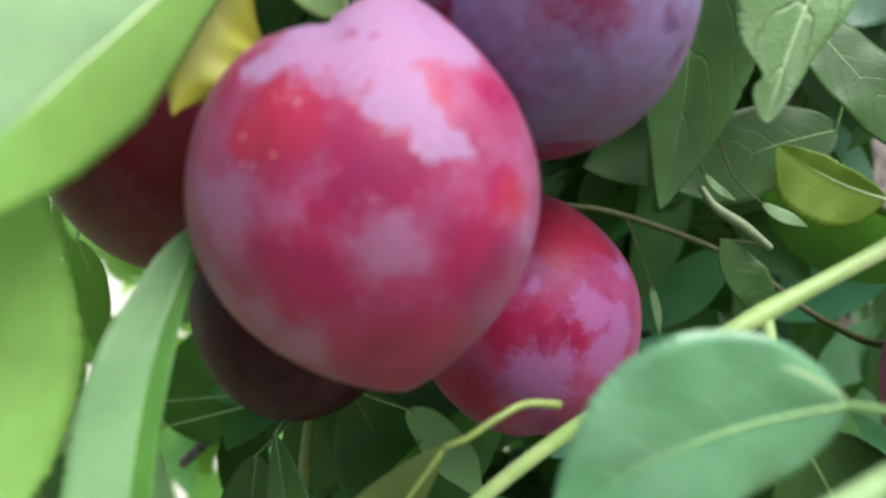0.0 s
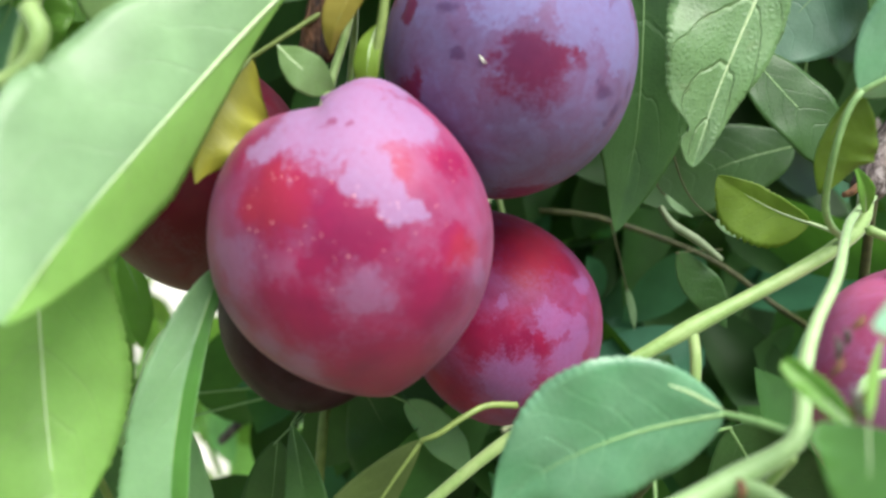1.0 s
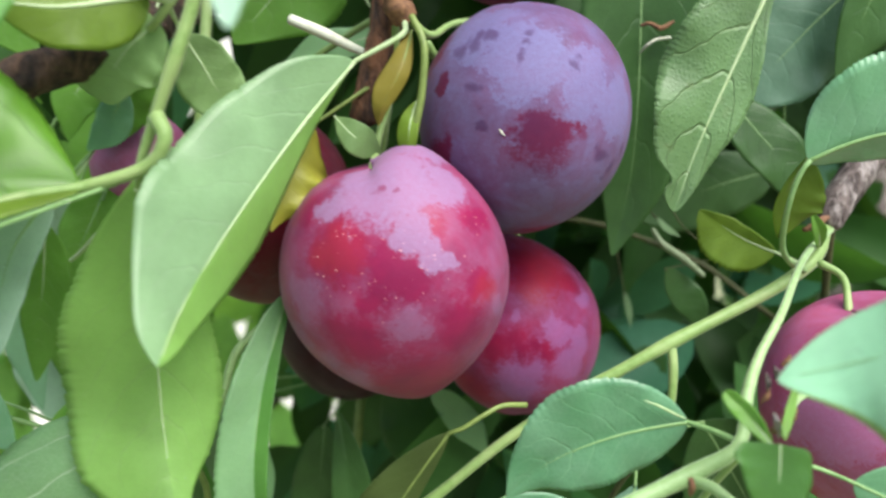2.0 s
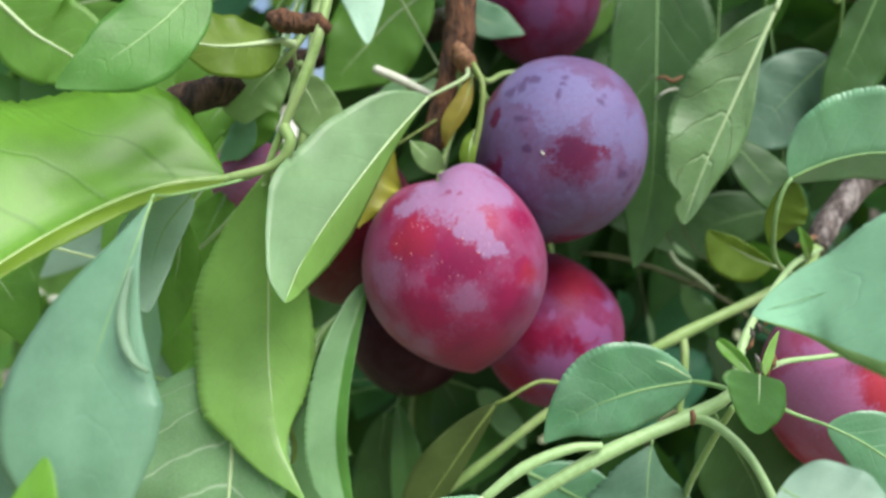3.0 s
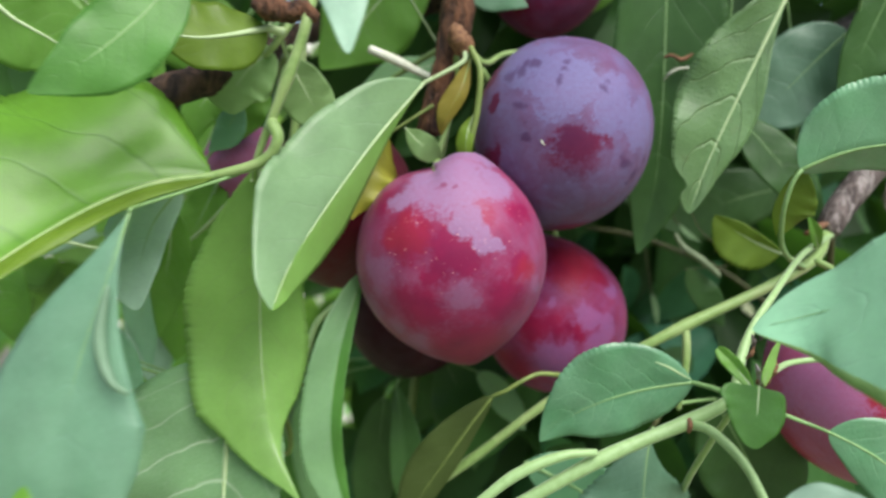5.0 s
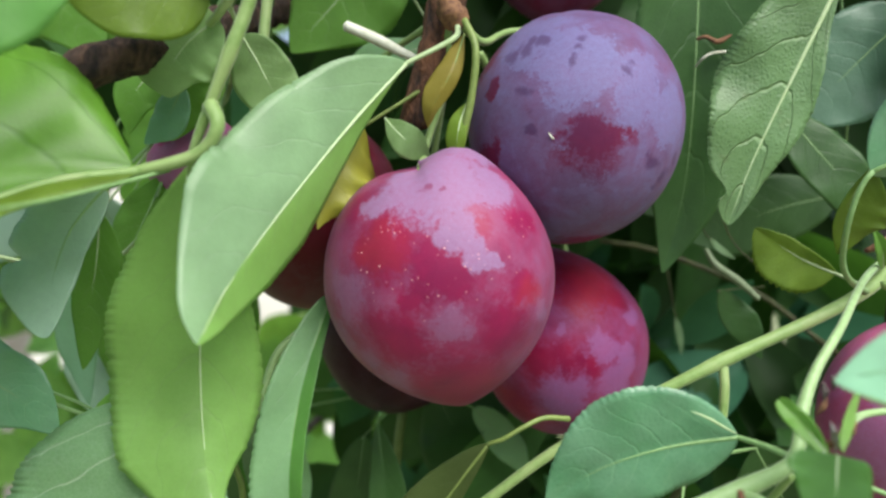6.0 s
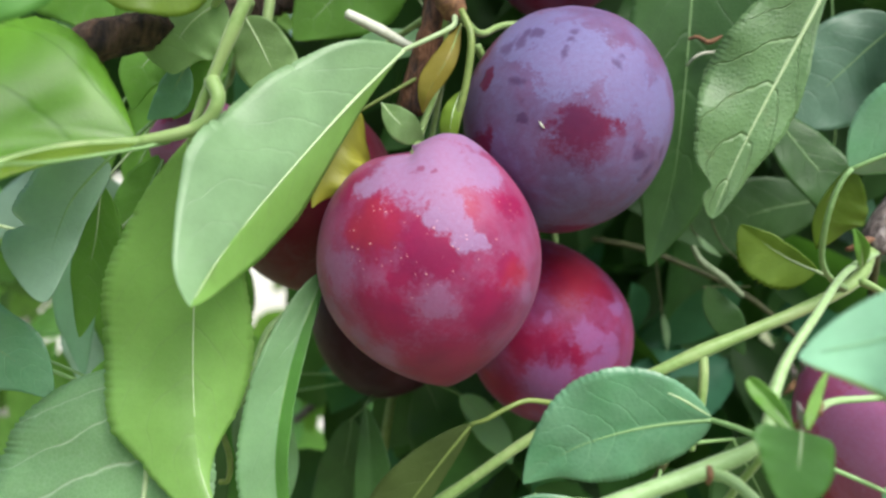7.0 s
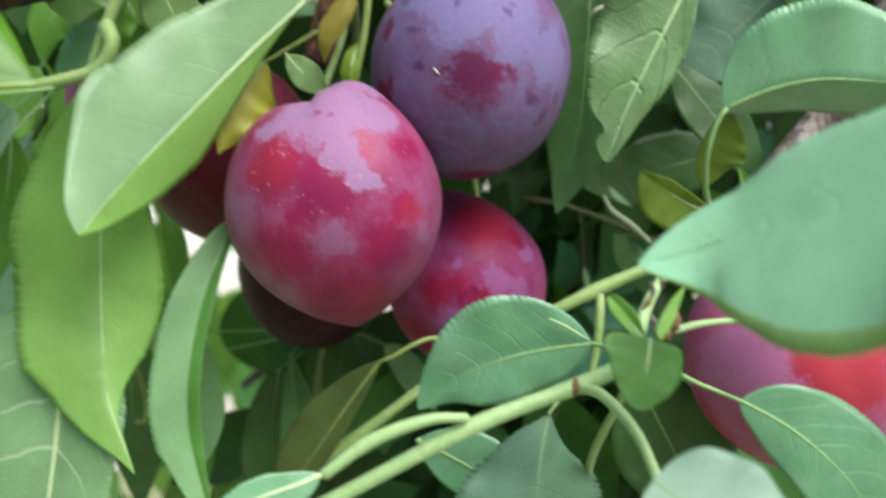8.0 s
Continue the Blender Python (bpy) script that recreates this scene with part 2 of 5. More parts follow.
SKINS = {
    "fresh": (leaf_skin("leaf_fresh_upper", (0.17, 0.38, 0.06), (0.30, 0.50, 0.15), through=0.42, vein_mix=0.45, glow=(0.32, 0.60, 0.07)),
              leaf_skin("leaf_fresh_under", (0.20, 0.41, 0.09), (0.40, 0.58, 0.22), rough=0.6, through=0.42, vein_mix=0.4, glow=(0.32, 0.60, 0.07))),
    "lime": (leaf_skin("leaf_lime_upper", (0.26, 0.48, 0.125), (0.40, 0.57, 0.22), rough=0.5, through=0.42, vein_mix=0.2, glow=(0.46, 0.76, 0.10)),
             leaf_skin("leaf_lime_under", (0.26, 0.48, 0.125), (0.40, 0.57, 0.24), rough=0.6, through=0.42, vein_mix=0.2, glow=(0.46, 0.76, 0.10))),
    "leek": (leaf_skin("leaf_leek_upper", (0.225, 0.42, 0.105), (0.36, 0.54, 0.20), coat=0.5, rough=0.45, through=0.40, vein_mix=0.16, relief=0.18, glow=(0.42, 0.72, 0.08)),
             leaf_skin("leaf_leek_under", (0.22, 0.42, 0.11), (0.38, 0.55, 0.22), rough=0.6, through=0.40, vein_mix=0.2, relief=0.18, glow=(0.42, 0.72, 0.08))),
    "pale": (leaf_skin("leaf_pale_upper", (0.215, 0.36, 0.18), (0.36, 0.50, 0.31), coat=0.3, rough=0.40, relief=0.2, through=0.32, vein_mix=0.22, glow=(0.32, 0.50, 0.22)),
             leaf_skin("leaf_pale_under", (0.22, 0.36, 0.18), (0.38, 0.52, 0.31), rough=0.6, through=0.32, vein_mix=0.22, glow=(0.32, 0.50, 0.22))),
    "veined": (leaf_skin("leaf_veined_upper", (0.15, 0.28, 0.11), (0.30, 0.46, 0.20), rough=0.42, coat=0.2, relief=0.9, through=0.28, vein_mix=0.45, spots=0.1, count=5.5, glow=(0.20, 0.42, 0.09)),
               leaf_skin("leaf_veined_under", (0.15, 0.28, 0.11), (0.30, 0.46, 0.20), rough=0.6, relief=0.4, through=0.28, vein_mix=0.32, spots=0.1, count=5.5, glow=(0.20, 0.42, 0.09))),
    "silver": (leaf_skin("leaf_silver_upper", (0.22, 0.41, 0.20), (0.66, 0.78, 0.60), coat=0.4, rough=0.5, through=0.35, vein_mix=0.5, count=6.0, glow=(0.42, 0.74, 0.18)),
               leaf_skin("leaf_silver_under", (0.25, 0.44, 0.20), (0.60, 0.70, 0.52), rough=0.6, through=0.35, vein_mix=0.5, count=6.0, glow=(0.42, 0.74, 0.18))),
    "sunny": (leaf_skin("leaf_sunny_upper", (0.15, 0.34, 0.038), (0.07, 0.20, 0.016), coat=0.5, rough=0.38, through=0.42, vein_mix=0.5, count=5.0, glow=(0.44, 0.70, 0.06)),
              leaf_skin("leaf_sunny_under", (0.22, 0.42, 0.08), (0.14, 0.32, 0.04), rough=0.6, through=0.42, vein_mix=0.4, count=5.0, glow=(0.44, 0.70, 0.06))),
    "moss": (leaf_skin("leaf_moss_upper", (0.09, 0.25, 0.045), (0.14, 0.32, 0.07), rough=0.45, through=0.3, vein_mix=0.1),
             leaf_skin("leaf_moss_under", (0.09, 0.24, 0.045), (0.16, 0.34, 0.09), rough=0.6, through=0.3, vein_mix=0.1)),
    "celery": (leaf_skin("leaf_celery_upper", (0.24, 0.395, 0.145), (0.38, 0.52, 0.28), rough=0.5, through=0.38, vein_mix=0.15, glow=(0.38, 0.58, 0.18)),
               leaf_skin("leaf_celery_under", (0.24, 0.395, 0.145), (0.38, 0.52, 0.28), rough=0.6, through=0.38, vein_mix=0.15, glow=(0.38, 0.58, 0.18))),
    "sage": (leaf_skin("leaf_sage_upper", (0.19, 0.36, 0.16), (0.28, 0.45, 0.22), rough=0.45, through=0.30, vein_mix=0.25, bloom=0.15),
             leaf_skin("leaf_sage_under", (0.16, 0.32, 0.14), (0.30, 0.46, 0.24), rough=0.6, through=0.30, vein_mix=0.25)),
    "green": (leaf_skin("leaf_green_upper", (0.088, 0.275, 0.125), (0.20, 0.42, 0.20), coat=0.4, rough=0.34, through=0.22, bloom=0.30, vein_mix=0.3),
              leaf_skin("leaf_green_under", (0.13, 0.29, 0.11), (0.30, 0.48, 0.22), rough=0.6, through=0.25)),
    "blue": (leaf_skin("leaf_blue_upper", (0.13, 0.34, 0.165), (0.26, 0.48, 0.28), coat=0.4, rough=0.36, through=0.25, bloom=0.40, vein_mix=0.15, glow=(0.22, 0.50, 0.18)),
             leaf_skin("leaf_blue_under", (0.15, 0.33, 0.16), (0.28, 0.46, 0.27), rough=0.6, through=0.25, bloom=0.3, glow=(0.22, 0.50, 0.18))),
    "mint": (leaf_skin("leaf_mint_upper", (0.25, 0.53, 0.33), (0.34, 0.56, 0.40), coat=0.4, rough=0.36, through=0.28, bloom=0.4, vein_mix=0.13, relief=0.16, glow=(0.26, 0.56, 0.20)),
             leaf_skin("leaf_mint_under", (0.22, 0.42, 0.18), (0.34, 0.54, 0.30), rough=0.6, through=0.25, bloom=0.3, vein_mix=0.1, glow=(0.26, 0.56, 0.20))),
    "teal": (leaf_skin("leaf_teal_upper", (0.150, 0.335, 0.200), (0.24, 0.40, 0.29), coat=0.3, rough=0.34, through=0.25, bloom=0.25, vein_mix=0.08, relief=0.12, glow=(0.20, 0.42, 0.18)),
             leaf_skin("leaf_teal_under", (0.19, 0.32, 0.20), (0.28, 0.42, 0.28), rough=0.6, through=0.25, bloom=0.2, vein_mix=0.12, relief=0.15, glow=(0.20, 0.42, 0.18))),
    "frost": (leaf_skin("leaf_frost_upper", (0.38, 0.57, 0.44), (0.42, 0.61, 0.48), rough=0.4, through=0.28, bloom=0.3, vein_mix=0.1, glow=(0.36, 0.62, 0.34)),
              leaf_skin("leaf_frost_under", (0.36, 0.55, 0.41), (0.42, 0.62, 0.47), rough=0.6, through=0.28, bloom=0.3, vein_mix=0.1, glow=(0.36, 0.62, 0.34))),
    "slate": (leaf_skin("leaf_slate_upper", (0.06, 0.15, 0.085), (0.13, 0.25, 0.15), rough=0.42, through=0.18, bloom=0.25, vein_mix=0.12),
              leaf_skin("leaf_slate_under", (0.08, 0.17, 0.10), (0.15, 0.27, 0.16), rough=0.6, through=0.18, bloom=0.2, vein_mix=0.12)),
    # dark green; below the fruit it also carries the shade in its colour
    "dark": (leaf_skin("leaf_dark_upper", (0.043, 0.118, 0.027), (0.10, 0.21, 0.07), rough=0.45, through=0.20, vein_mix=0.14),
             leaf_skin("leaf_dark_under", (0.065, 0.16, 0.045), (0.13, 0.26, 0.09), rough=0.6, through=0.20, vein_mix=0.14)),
    "olive": (leaf_skin("leaf_olive_upper", (0.155, 0.255, 0.022), (0.21, 0.33, 0.07), rough=0.5, through=0.33, vein_mix=0.3),
              leaf_skin("leaf_olive_under", (0.12, 0.22, 0.04), (0.24, 0.35, 0.11), rough=0.6, through=0.33, vein_mix=0.3)),
    "khaki": (leaf_skin("leaf_khaki_upper", (0.085, 0.130, 0.032), (0.14, 0.20, 0.06), rough=0.5, through=0.30, vein_mix=0.2),
              leaf_skin("leaf_khaki_under", (0.095, 0.140, 0.040), (0.16, 0.22, 0.08), rough=0.6, through=0.30, vein_mix=0.2)),
    "amber": (leaf_skin("leaf_amber_upper", (0.30, 0.25, 0.04), (0.36, 0.32, 0.08), rough=0.5, through=0.35, vein_mix=0.2, glow=(0.45, 0.36, 0.05)),
              leaf_skin("leaf_amber_under", (0.30, 0.25, 0.04), (0.36, 0.32, 0.08), rough=0.6, through=0.35, vein_mix=0.2, glow=(0.45, 0.36, 0.05))),
    "yellow": (leaf_skin("leaf_yellow_upper", (0.36, 0.36, 0.045), (0.46, 0.46, 0.12), rough=0.5, through=0.40, spots=0.2, glow=(0.50, 0.52, 0.05)),
               leaf_skin("leaf_yellow_under", (0.36, 0.36, 0.045), (0.46, 0.46, 0.12), rough=0.6, through=0.40, spots=0.2, glow=(0.50, 0.52, 0.05))),
}
STEM = rind("stem_green", (0.23, 0.36, 0.11), (0.18, 0.30, 0.075), 500.0, 0.5, 0.00015, third=(0.28, 0.39, 0.14), sheen=0.2)
STEM_PALE = rind("stem_pale", (0.29, 0.45, 0.195), (0.23, 0.37, 0.14), 500.0, 0.5, 0.00015, sheen=0.2)
STEM_OLIVE = rind("stem_olive", (0.20, 0.27, 0.07), (0.14, 0.20, 0.05), 400.0, 0.5, 0.0002)
RIB = rind("midrib_pale", (0.46, 0.58, 0.34), (0.38, 0.51, 0.25), 600.0, 0.5, 0.0001)
RIB_DARK = rind("midrib_green", (0.25, 0.42, 0.17), (0.19, 0.34, 0.12), 600.0, 0.5, 0.0001)
BARK_RED = rind("bark_red_brown", (0.20, 0.085, 0.04), (0.025, 0.010, 0.006), 380.0, 0.8, 0.005, streak=True)
BARK_DARK = rind("bark_dark", (0.11, 0.062, 0.04), (0.010, 0.006, 0.005), 420.0, 0.85, 0.005, streak=True)
BARK_GREY = rind("bark_grey", (0.25, 0.20, 0.19), (0.045, 0.034, 0.033), 420.0, 0.85, 0.007, streak=True, third=(0.42, 0.37, 0.36), patch=0.7)
STEM_DRAB = rind("stem_drab", (0.20, 0.26, 0.15), (0.14, 0.20, 0.10), 400.0, 0.6, 0.0002)
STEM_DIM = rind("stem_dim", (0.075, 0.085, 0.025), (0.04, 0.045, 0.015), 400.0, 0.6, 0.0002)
BARK_PALE = rind("bark_pale", (0.50, 0.46, 0.44), (0.30, 0.26, 0.25), 60.0, 0.85, 0.002, streak=True)
SCAR = rind("bud_scale_brown", (0.26, 0.13, 0.06), (0.11, 0.05, 0.03), 700.0, 0.8, 0.0003)
DRY = rind("dry_straw", (0.72, 0.74, 0.62), (0.60, 0.62, 0.48), 500.0, 0.6, 0.0001)
PLASTER = rind("backing_white", (0.78, 0.76, 0.71), (0.60, 0.57, 0.52), 3.0, 0.9, 0.004, third=(0.82, 0.80, 0.76))
GRASS = rind("grass_and_soil", (0.135, 0.19, 0.072), (0.205, 0.20, 0.125), 9.0, 0.95, 0.02)


# ---- builders ----
def mesh_object(name, verts, faces, mats, parent=None, label="", uvs=None, slots=None, smooth=True):
    me = bpy.data.meshes.new(name)
    me.from_pydata([tuple(v) for v in verts], [], faces)
    for mat in mats:
        me.materials.append(mat)
    if slots is not None:
        me.polygons.foreach_set("material_index", slots)
    if uvs is not None:
        layer = me.uv_layers.new(name="UVMap")
        idx = np.empty(len(me.loops), dtype=np.int32)
        me.loops.foreach_get("vertex_index", idx)
        layer.data.foreach_set("uv", np.asarray(uvs, dtype=np.float32)[idx].ravel())
    me.polygons.foreach_set("use_smooth", [smooth] * len(me.polygons))
    me.update()
    ob = new(name, me)
    if parent is not None:
        ob.parent = parent
    if label:
        ob["label"] = label
    return ob


def thing(name, at, label, category, group=""):
    ob = new(name)
    ob.location = at
    ob.empty_display_size = 0.01
    return tagged(ob, label, category, group)


def spline(points, steps):
    """Catmull-Rom through the points, with steps+1 samples spread by length."""
    p = np.array(points, float)
    if len(p) == 2:
        p = np.array([p[0], (p[0] + p[1]) / 2, p[1]])
    q = np.vstack([2 * p[0] - p[1], p, 2 * p[-1] - p[-2]])
    fine = []
    for i in range(1, len(q) - 2):
        for s in np.linspace(0, 1, 24, endpoint=False):
            a, b, c, d = q[i - 1 : i + 3]
            fine.append(0.5 * (2 * b + (c - a) * s + (2 * a - 5 * b + 4 * c - d) * s * s + (3 * b - a - 3 * c + d) * s**3))
    fine.append(q[-2])
    fine = np.array(fine)
    run = np.r_[0, np.cumsum(np.linalg.norm(np.diff(fine, axis=0), axis=1))]
    want = np.linspace(0, run[-1], steps + 1)
    return np.stack([np.interp(want, run, fine[:, k]) for k in range(3)], 1)


def unit(v):
    return v / (np.linalg.norm(v, axis=-1, keepdims=True) + 1e-12)


def tube(name, points, radii, mat, parent, label="", steps=28, sides=10, lump=0.0, seed=0, nodes_at=()):
    """A tapering round stem along the points; radii at the ends and between are spread evenly."""
    c = spline(points, steps)
    tan = unit(np.gradient(c, axis=0))
    r = np.interp(np.linspace(0, 1, steps + 1), np.linspace(0, 1, len(radii)), radii)
    for where, extra in nodes_at:
        r = r * (1 + extra * np.exp(-(((np.linspace(0, 1, steps + 1) - where) / 0.03) ** 2)))
    ref = np.array([0.31, -0.2, 0.93]) if abs(tan[0][2]) < 0.9 else np.array([1.0, 0.1, 0.0])
    side = unit(np.cross(tan[0], ref))
    verts, faces = [], []
    rng = np.random.RandomState(seed)
    for i in range(steps + 1):
        side = unit(side - tan[i] * (side @ tan[i]))
        up = np.cross(tan[i], side)
        for k in range(sides):
            a = 2 * math.pi * k / sides
            rr = r[i] * (1 + lump * (rng.rand() - 0.5))
            verts.append(c[i] + rr * (math.cos(a) * side + math.sin(a) * up))
    for i in range(steps):
        for k in range(sides):
            faces.append((i * sides + k, i * sides + (k + 1) % sides, (i + 1) * sides + (k + 1) % sides, (i + 1) * sides + k))
    n = len(verts)
    verts += [c[0] - tan[0] * r[0] * 0.5, c[-1] + tan[-1] * r[-1] * 0.8]
    for k in range(sides):
        faces.append((n, (k + 1) % sides, k))
        faces.append((n + 1, steps * sides + k, steps * sides + (k + 1) % sides))
    base = np.array(parent.matrix_basis.translation) if parent is not None and parent.parent is None else np.zeros(3)
    return mesh_object(name, np.array(verts) - base, faces, [mat], parent, label)


def leaf(parent, points, wa, wb, kind="green", fold_a=0.0, fold_b=0.0, peak=0.45, curl=0.0, twist=0.0, facing=(0, -1, 0.1),
         teeth=48, tooth=0.022, wave=0.08, petiole=(), rib=0.0006, rib_mat=None, label="", seed=0, blunt=0.72, steps=0, bite=None, slim=0.0, rim="", lag=1.0, half="", acute=0.25):
    """A leaf along its midrib. wa, wb: half widths on the two sides; fold: degrees by which a half bends towards the face; petiole: points from the twig to the blade."""
    steps = steps or min(190, 4 * teeth)
    c = spline(points, steps)
    v = np.linspace(0, 1, steps + 1)
    tan = unit(np.gradient(c, axis=0))
    nrm = np.array(facing, float)[None] * np.ones((steps + 1, 1))
    nrm = unit(nrm - tan * (nrm * tan).sum(1, keepdims=True))
    ang = np.radians(twist * (v - 0.5))[:, None]
    side = np.cross(tan, nrm)
    side, nrm = side * np.cos(ang) + nrm * np.sin(ang), nrm * np.cos(ang) - side * np.sin(ang)
    power = math.log(0.5) / math.log(peak)
    prof = np.clip(np.sin(math.pi * np.clip(v, 0, 1) ** power), 0, 1) ** blunt
    prof = prof * (1 - acute * np.clip((v - 0.7) / 0.3, 0, 1) ** 0.8)
    rng = np.random.RandomState(seed + 7)
    ph = rng.rand(6) * 6.28
    cols = np.r_[np.linspace(-1, 0, 8), np.linspace(0, 1, 8)[1:]]
    top, uv = [], []
    saw = (v * teeth) % 1.0 * (0.35 + 1.3 * rng.rand(teeth + 2)[(v * teeth).astype(int)])
    for i in range(steps + 1):
        for s in cols:
            w, fold = (wa, fold_a) if s > 0 else (wb, fold_b)
            w = w * prof[i] * (1 - (slim if s < 0 else 0) * min(1, max(0, (v[i] - 0.55) / 0.3)) ** 1.5) * (1 if s > 0 else lag + (1 - lag) * min(1, v[i] / 0.55) ** 1.3)
            a = abs(s)
            edge = 1 + tooth * (0.6 - saw[i]) * max(0, (a - 0.8) / 0.2) + 0.04 * math.sin(v[i] * 9 + ph[0] + (2 if s > 0 else 0)) * a
            if bite and (s > 0) == (bite[1] > 0):
                edge -= abs(bite[1]) * math.exp(-(((v[i] - bite[0]) / 0.035) ** 2)) * a
            f = math.radians(fold)
            out = w * a * edge
            rise = out * math.sin(f) + curl * w * a * a + wave * w * a * a * (math.sin(v[i] * 8 + ph[1] + (1.7 if s > 0 else 0)) + 0.5 * math.sin(v[i] * 23 + ph[2]))
            # the blade swells between its side veins
            rise += 0.0003 * a * (1 - a) * abs(math.sin((v[i] - 0.31 * a) * 8 * 3.1416)) * min(1.0, w / 0.008)
            top.append(c[i] + side[i] * math.copysign(out * math.cos(f), s) * (1 if s else 0) + nrm[i] * rise)
            uv.append((0.5 + 0.5 * s, v[i]))
    top = np.array(top)
    m = len(cols)
    n = len(top)
    grid = top.reshape(steps + 1, m, 3)
    gn = unit(np.cross(np.gradient(grid, axis=0), np.gradient(grid, axis=1))).reshape(-1, 3)
    sign = np.sign((gn * np.repeat(nrm, m, 0)).sum(1).mean()) or 1.0
    under = top - gn * sign * 0.00022
    faces, slots = [], []
    for i in range(steps):
        for k in range(m - 1):
            a, b, d, e = i * m + k, i * m + k + 1, (i + 1) * m + k + 1, (i + 1) * m + k
            faces += [(a, b, d, e) if sign < 0 else (a, e, d, b), (n + a, n + e, n + d, n + b) if sign < 0 else (n + a, n + b, n + d, n + e)]
            # half: side b takes a second skin that paints how light falls on it
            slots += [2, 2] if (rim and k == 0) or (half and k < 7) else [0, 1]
    for i in range(steps):
        for k, rev in ((0, 1), (m - 1, 0)):
            a, e = i * m + k, (i + 1) * m + k
            faces.append((a, e, n + e, n + a) if rev else (a, n + a, n + e, e))
            slots.append(0)
    base = np.array(parent.matrix_basis.translation) if parent is not None else np.zeros(3)
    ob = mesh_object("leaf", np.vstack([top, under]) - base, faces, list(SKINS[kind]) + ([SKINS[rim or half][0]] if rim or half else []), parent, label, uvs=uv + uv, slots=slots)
    line = c - nrm * 0.00015
    pts = [line[int(k)] for k in np.linspace(0, steps * 0.97, 7)]
    me = tube("midrib", [p - base for p in pts], [rib, rib * 0.8, rib * 0.55, rib * 0.35, rib * 0.2], rib_mat or RIB, None, steps=24, sides=6)
    me.parent = ob
    if len(petiole):
        pp = [np.array(q) - base for q in petiole] + [c[0] - base, c[2] - base]
        st = tube("petiole", pp, [rib * 1.5, rib * 1.25, rib * 1.15, rib], rib_mat or RIB, None, steps=20, sides=8)
        st.parent = ob
    return ob


def plum(at, radius, skin_mat, label, lean=(0, 0), spin=0.0, height=1.06, tip=0.10, groove=0.05, stem=(), shoulder=0.0, dip=0.10, deep=1.0):
    """A plum: egg-shaped fruit with a stem hollow, a seam down one side and a blunt point below. lean: degrees about x and y."""
    ob = thing("plum", at, label, "plum", "ripening plums")
    rot = Euler((radians(lean[0]), radians(lean[1]), 0)).to_matrix()
    rings, segs = 56, 72
    verts, faces = [], []
    for i in range(rings + 1):
        th = math.pi * i / rings
        for k in range(segs):
            ph = 2 * math.pi * k / segs
            r = math.sin(th) ** 0.96
            z = math.cos(th) * height
            if th > math.pi / 2:
                low = (th - math.pi / 2) / (math.pi / 2)
                r *= 1 - tip * low**1.6
                z -= tip * 0.5 * low**4
            z -= dip * math.exp(-((th / 0.30) ** 2))
            d = (ph - spin + math.pi) % (2 * math.pi) - math.pi
            seam = math.exp(-((d / 0.16) ** 2)) * (1 - 0.5 * math.cos(th) ** 2) * (0.35 + 0.65 * math.exp(-((th / 0.9) ** 2)))
            r *= 1 - groove * seam
            z -= groove * 1.4 * seam * math.exp(-((th / 0.55) ** 2))
            z += shoulder * math.exp(-(((th - 0.34) / 0.42) ** 2)) * max(0, math.cos(ph)) ** 0.7
            lump = 1 + 0.012 * noise.noise(Vector((math.cos(ph) * r * 1.4, math.sin(ph) * r * 1.4, z * 1.4 + at[0] * 90)))
            p = rot @ Vector((r * math.cos(ph), r * math.sin(ph), z)) * lump
            verts.append(p)
    for i in range(rings):
        for k in range(segs):
            faces.append((i * segs + k, (i + 1) * segs + k, (i + 1) * segs + (k + 1) % segs, i * segs + (k + 1) % segs))
    body = mesh_object("skin", verts, faces, [skin_mat], ob)
    body.scale = (radius, radius * deep, radius)
    if len(stem):
        top = Vector(at) + rot @ Vector((0, 0, height - dip - 0.03)) * radius
        tube("stalk", [tuple(top)] + list(stem), [0.0011, 0.0009, 0.0009, 0.0012], STEM, ob, steps=20, sides=8)
    return ob


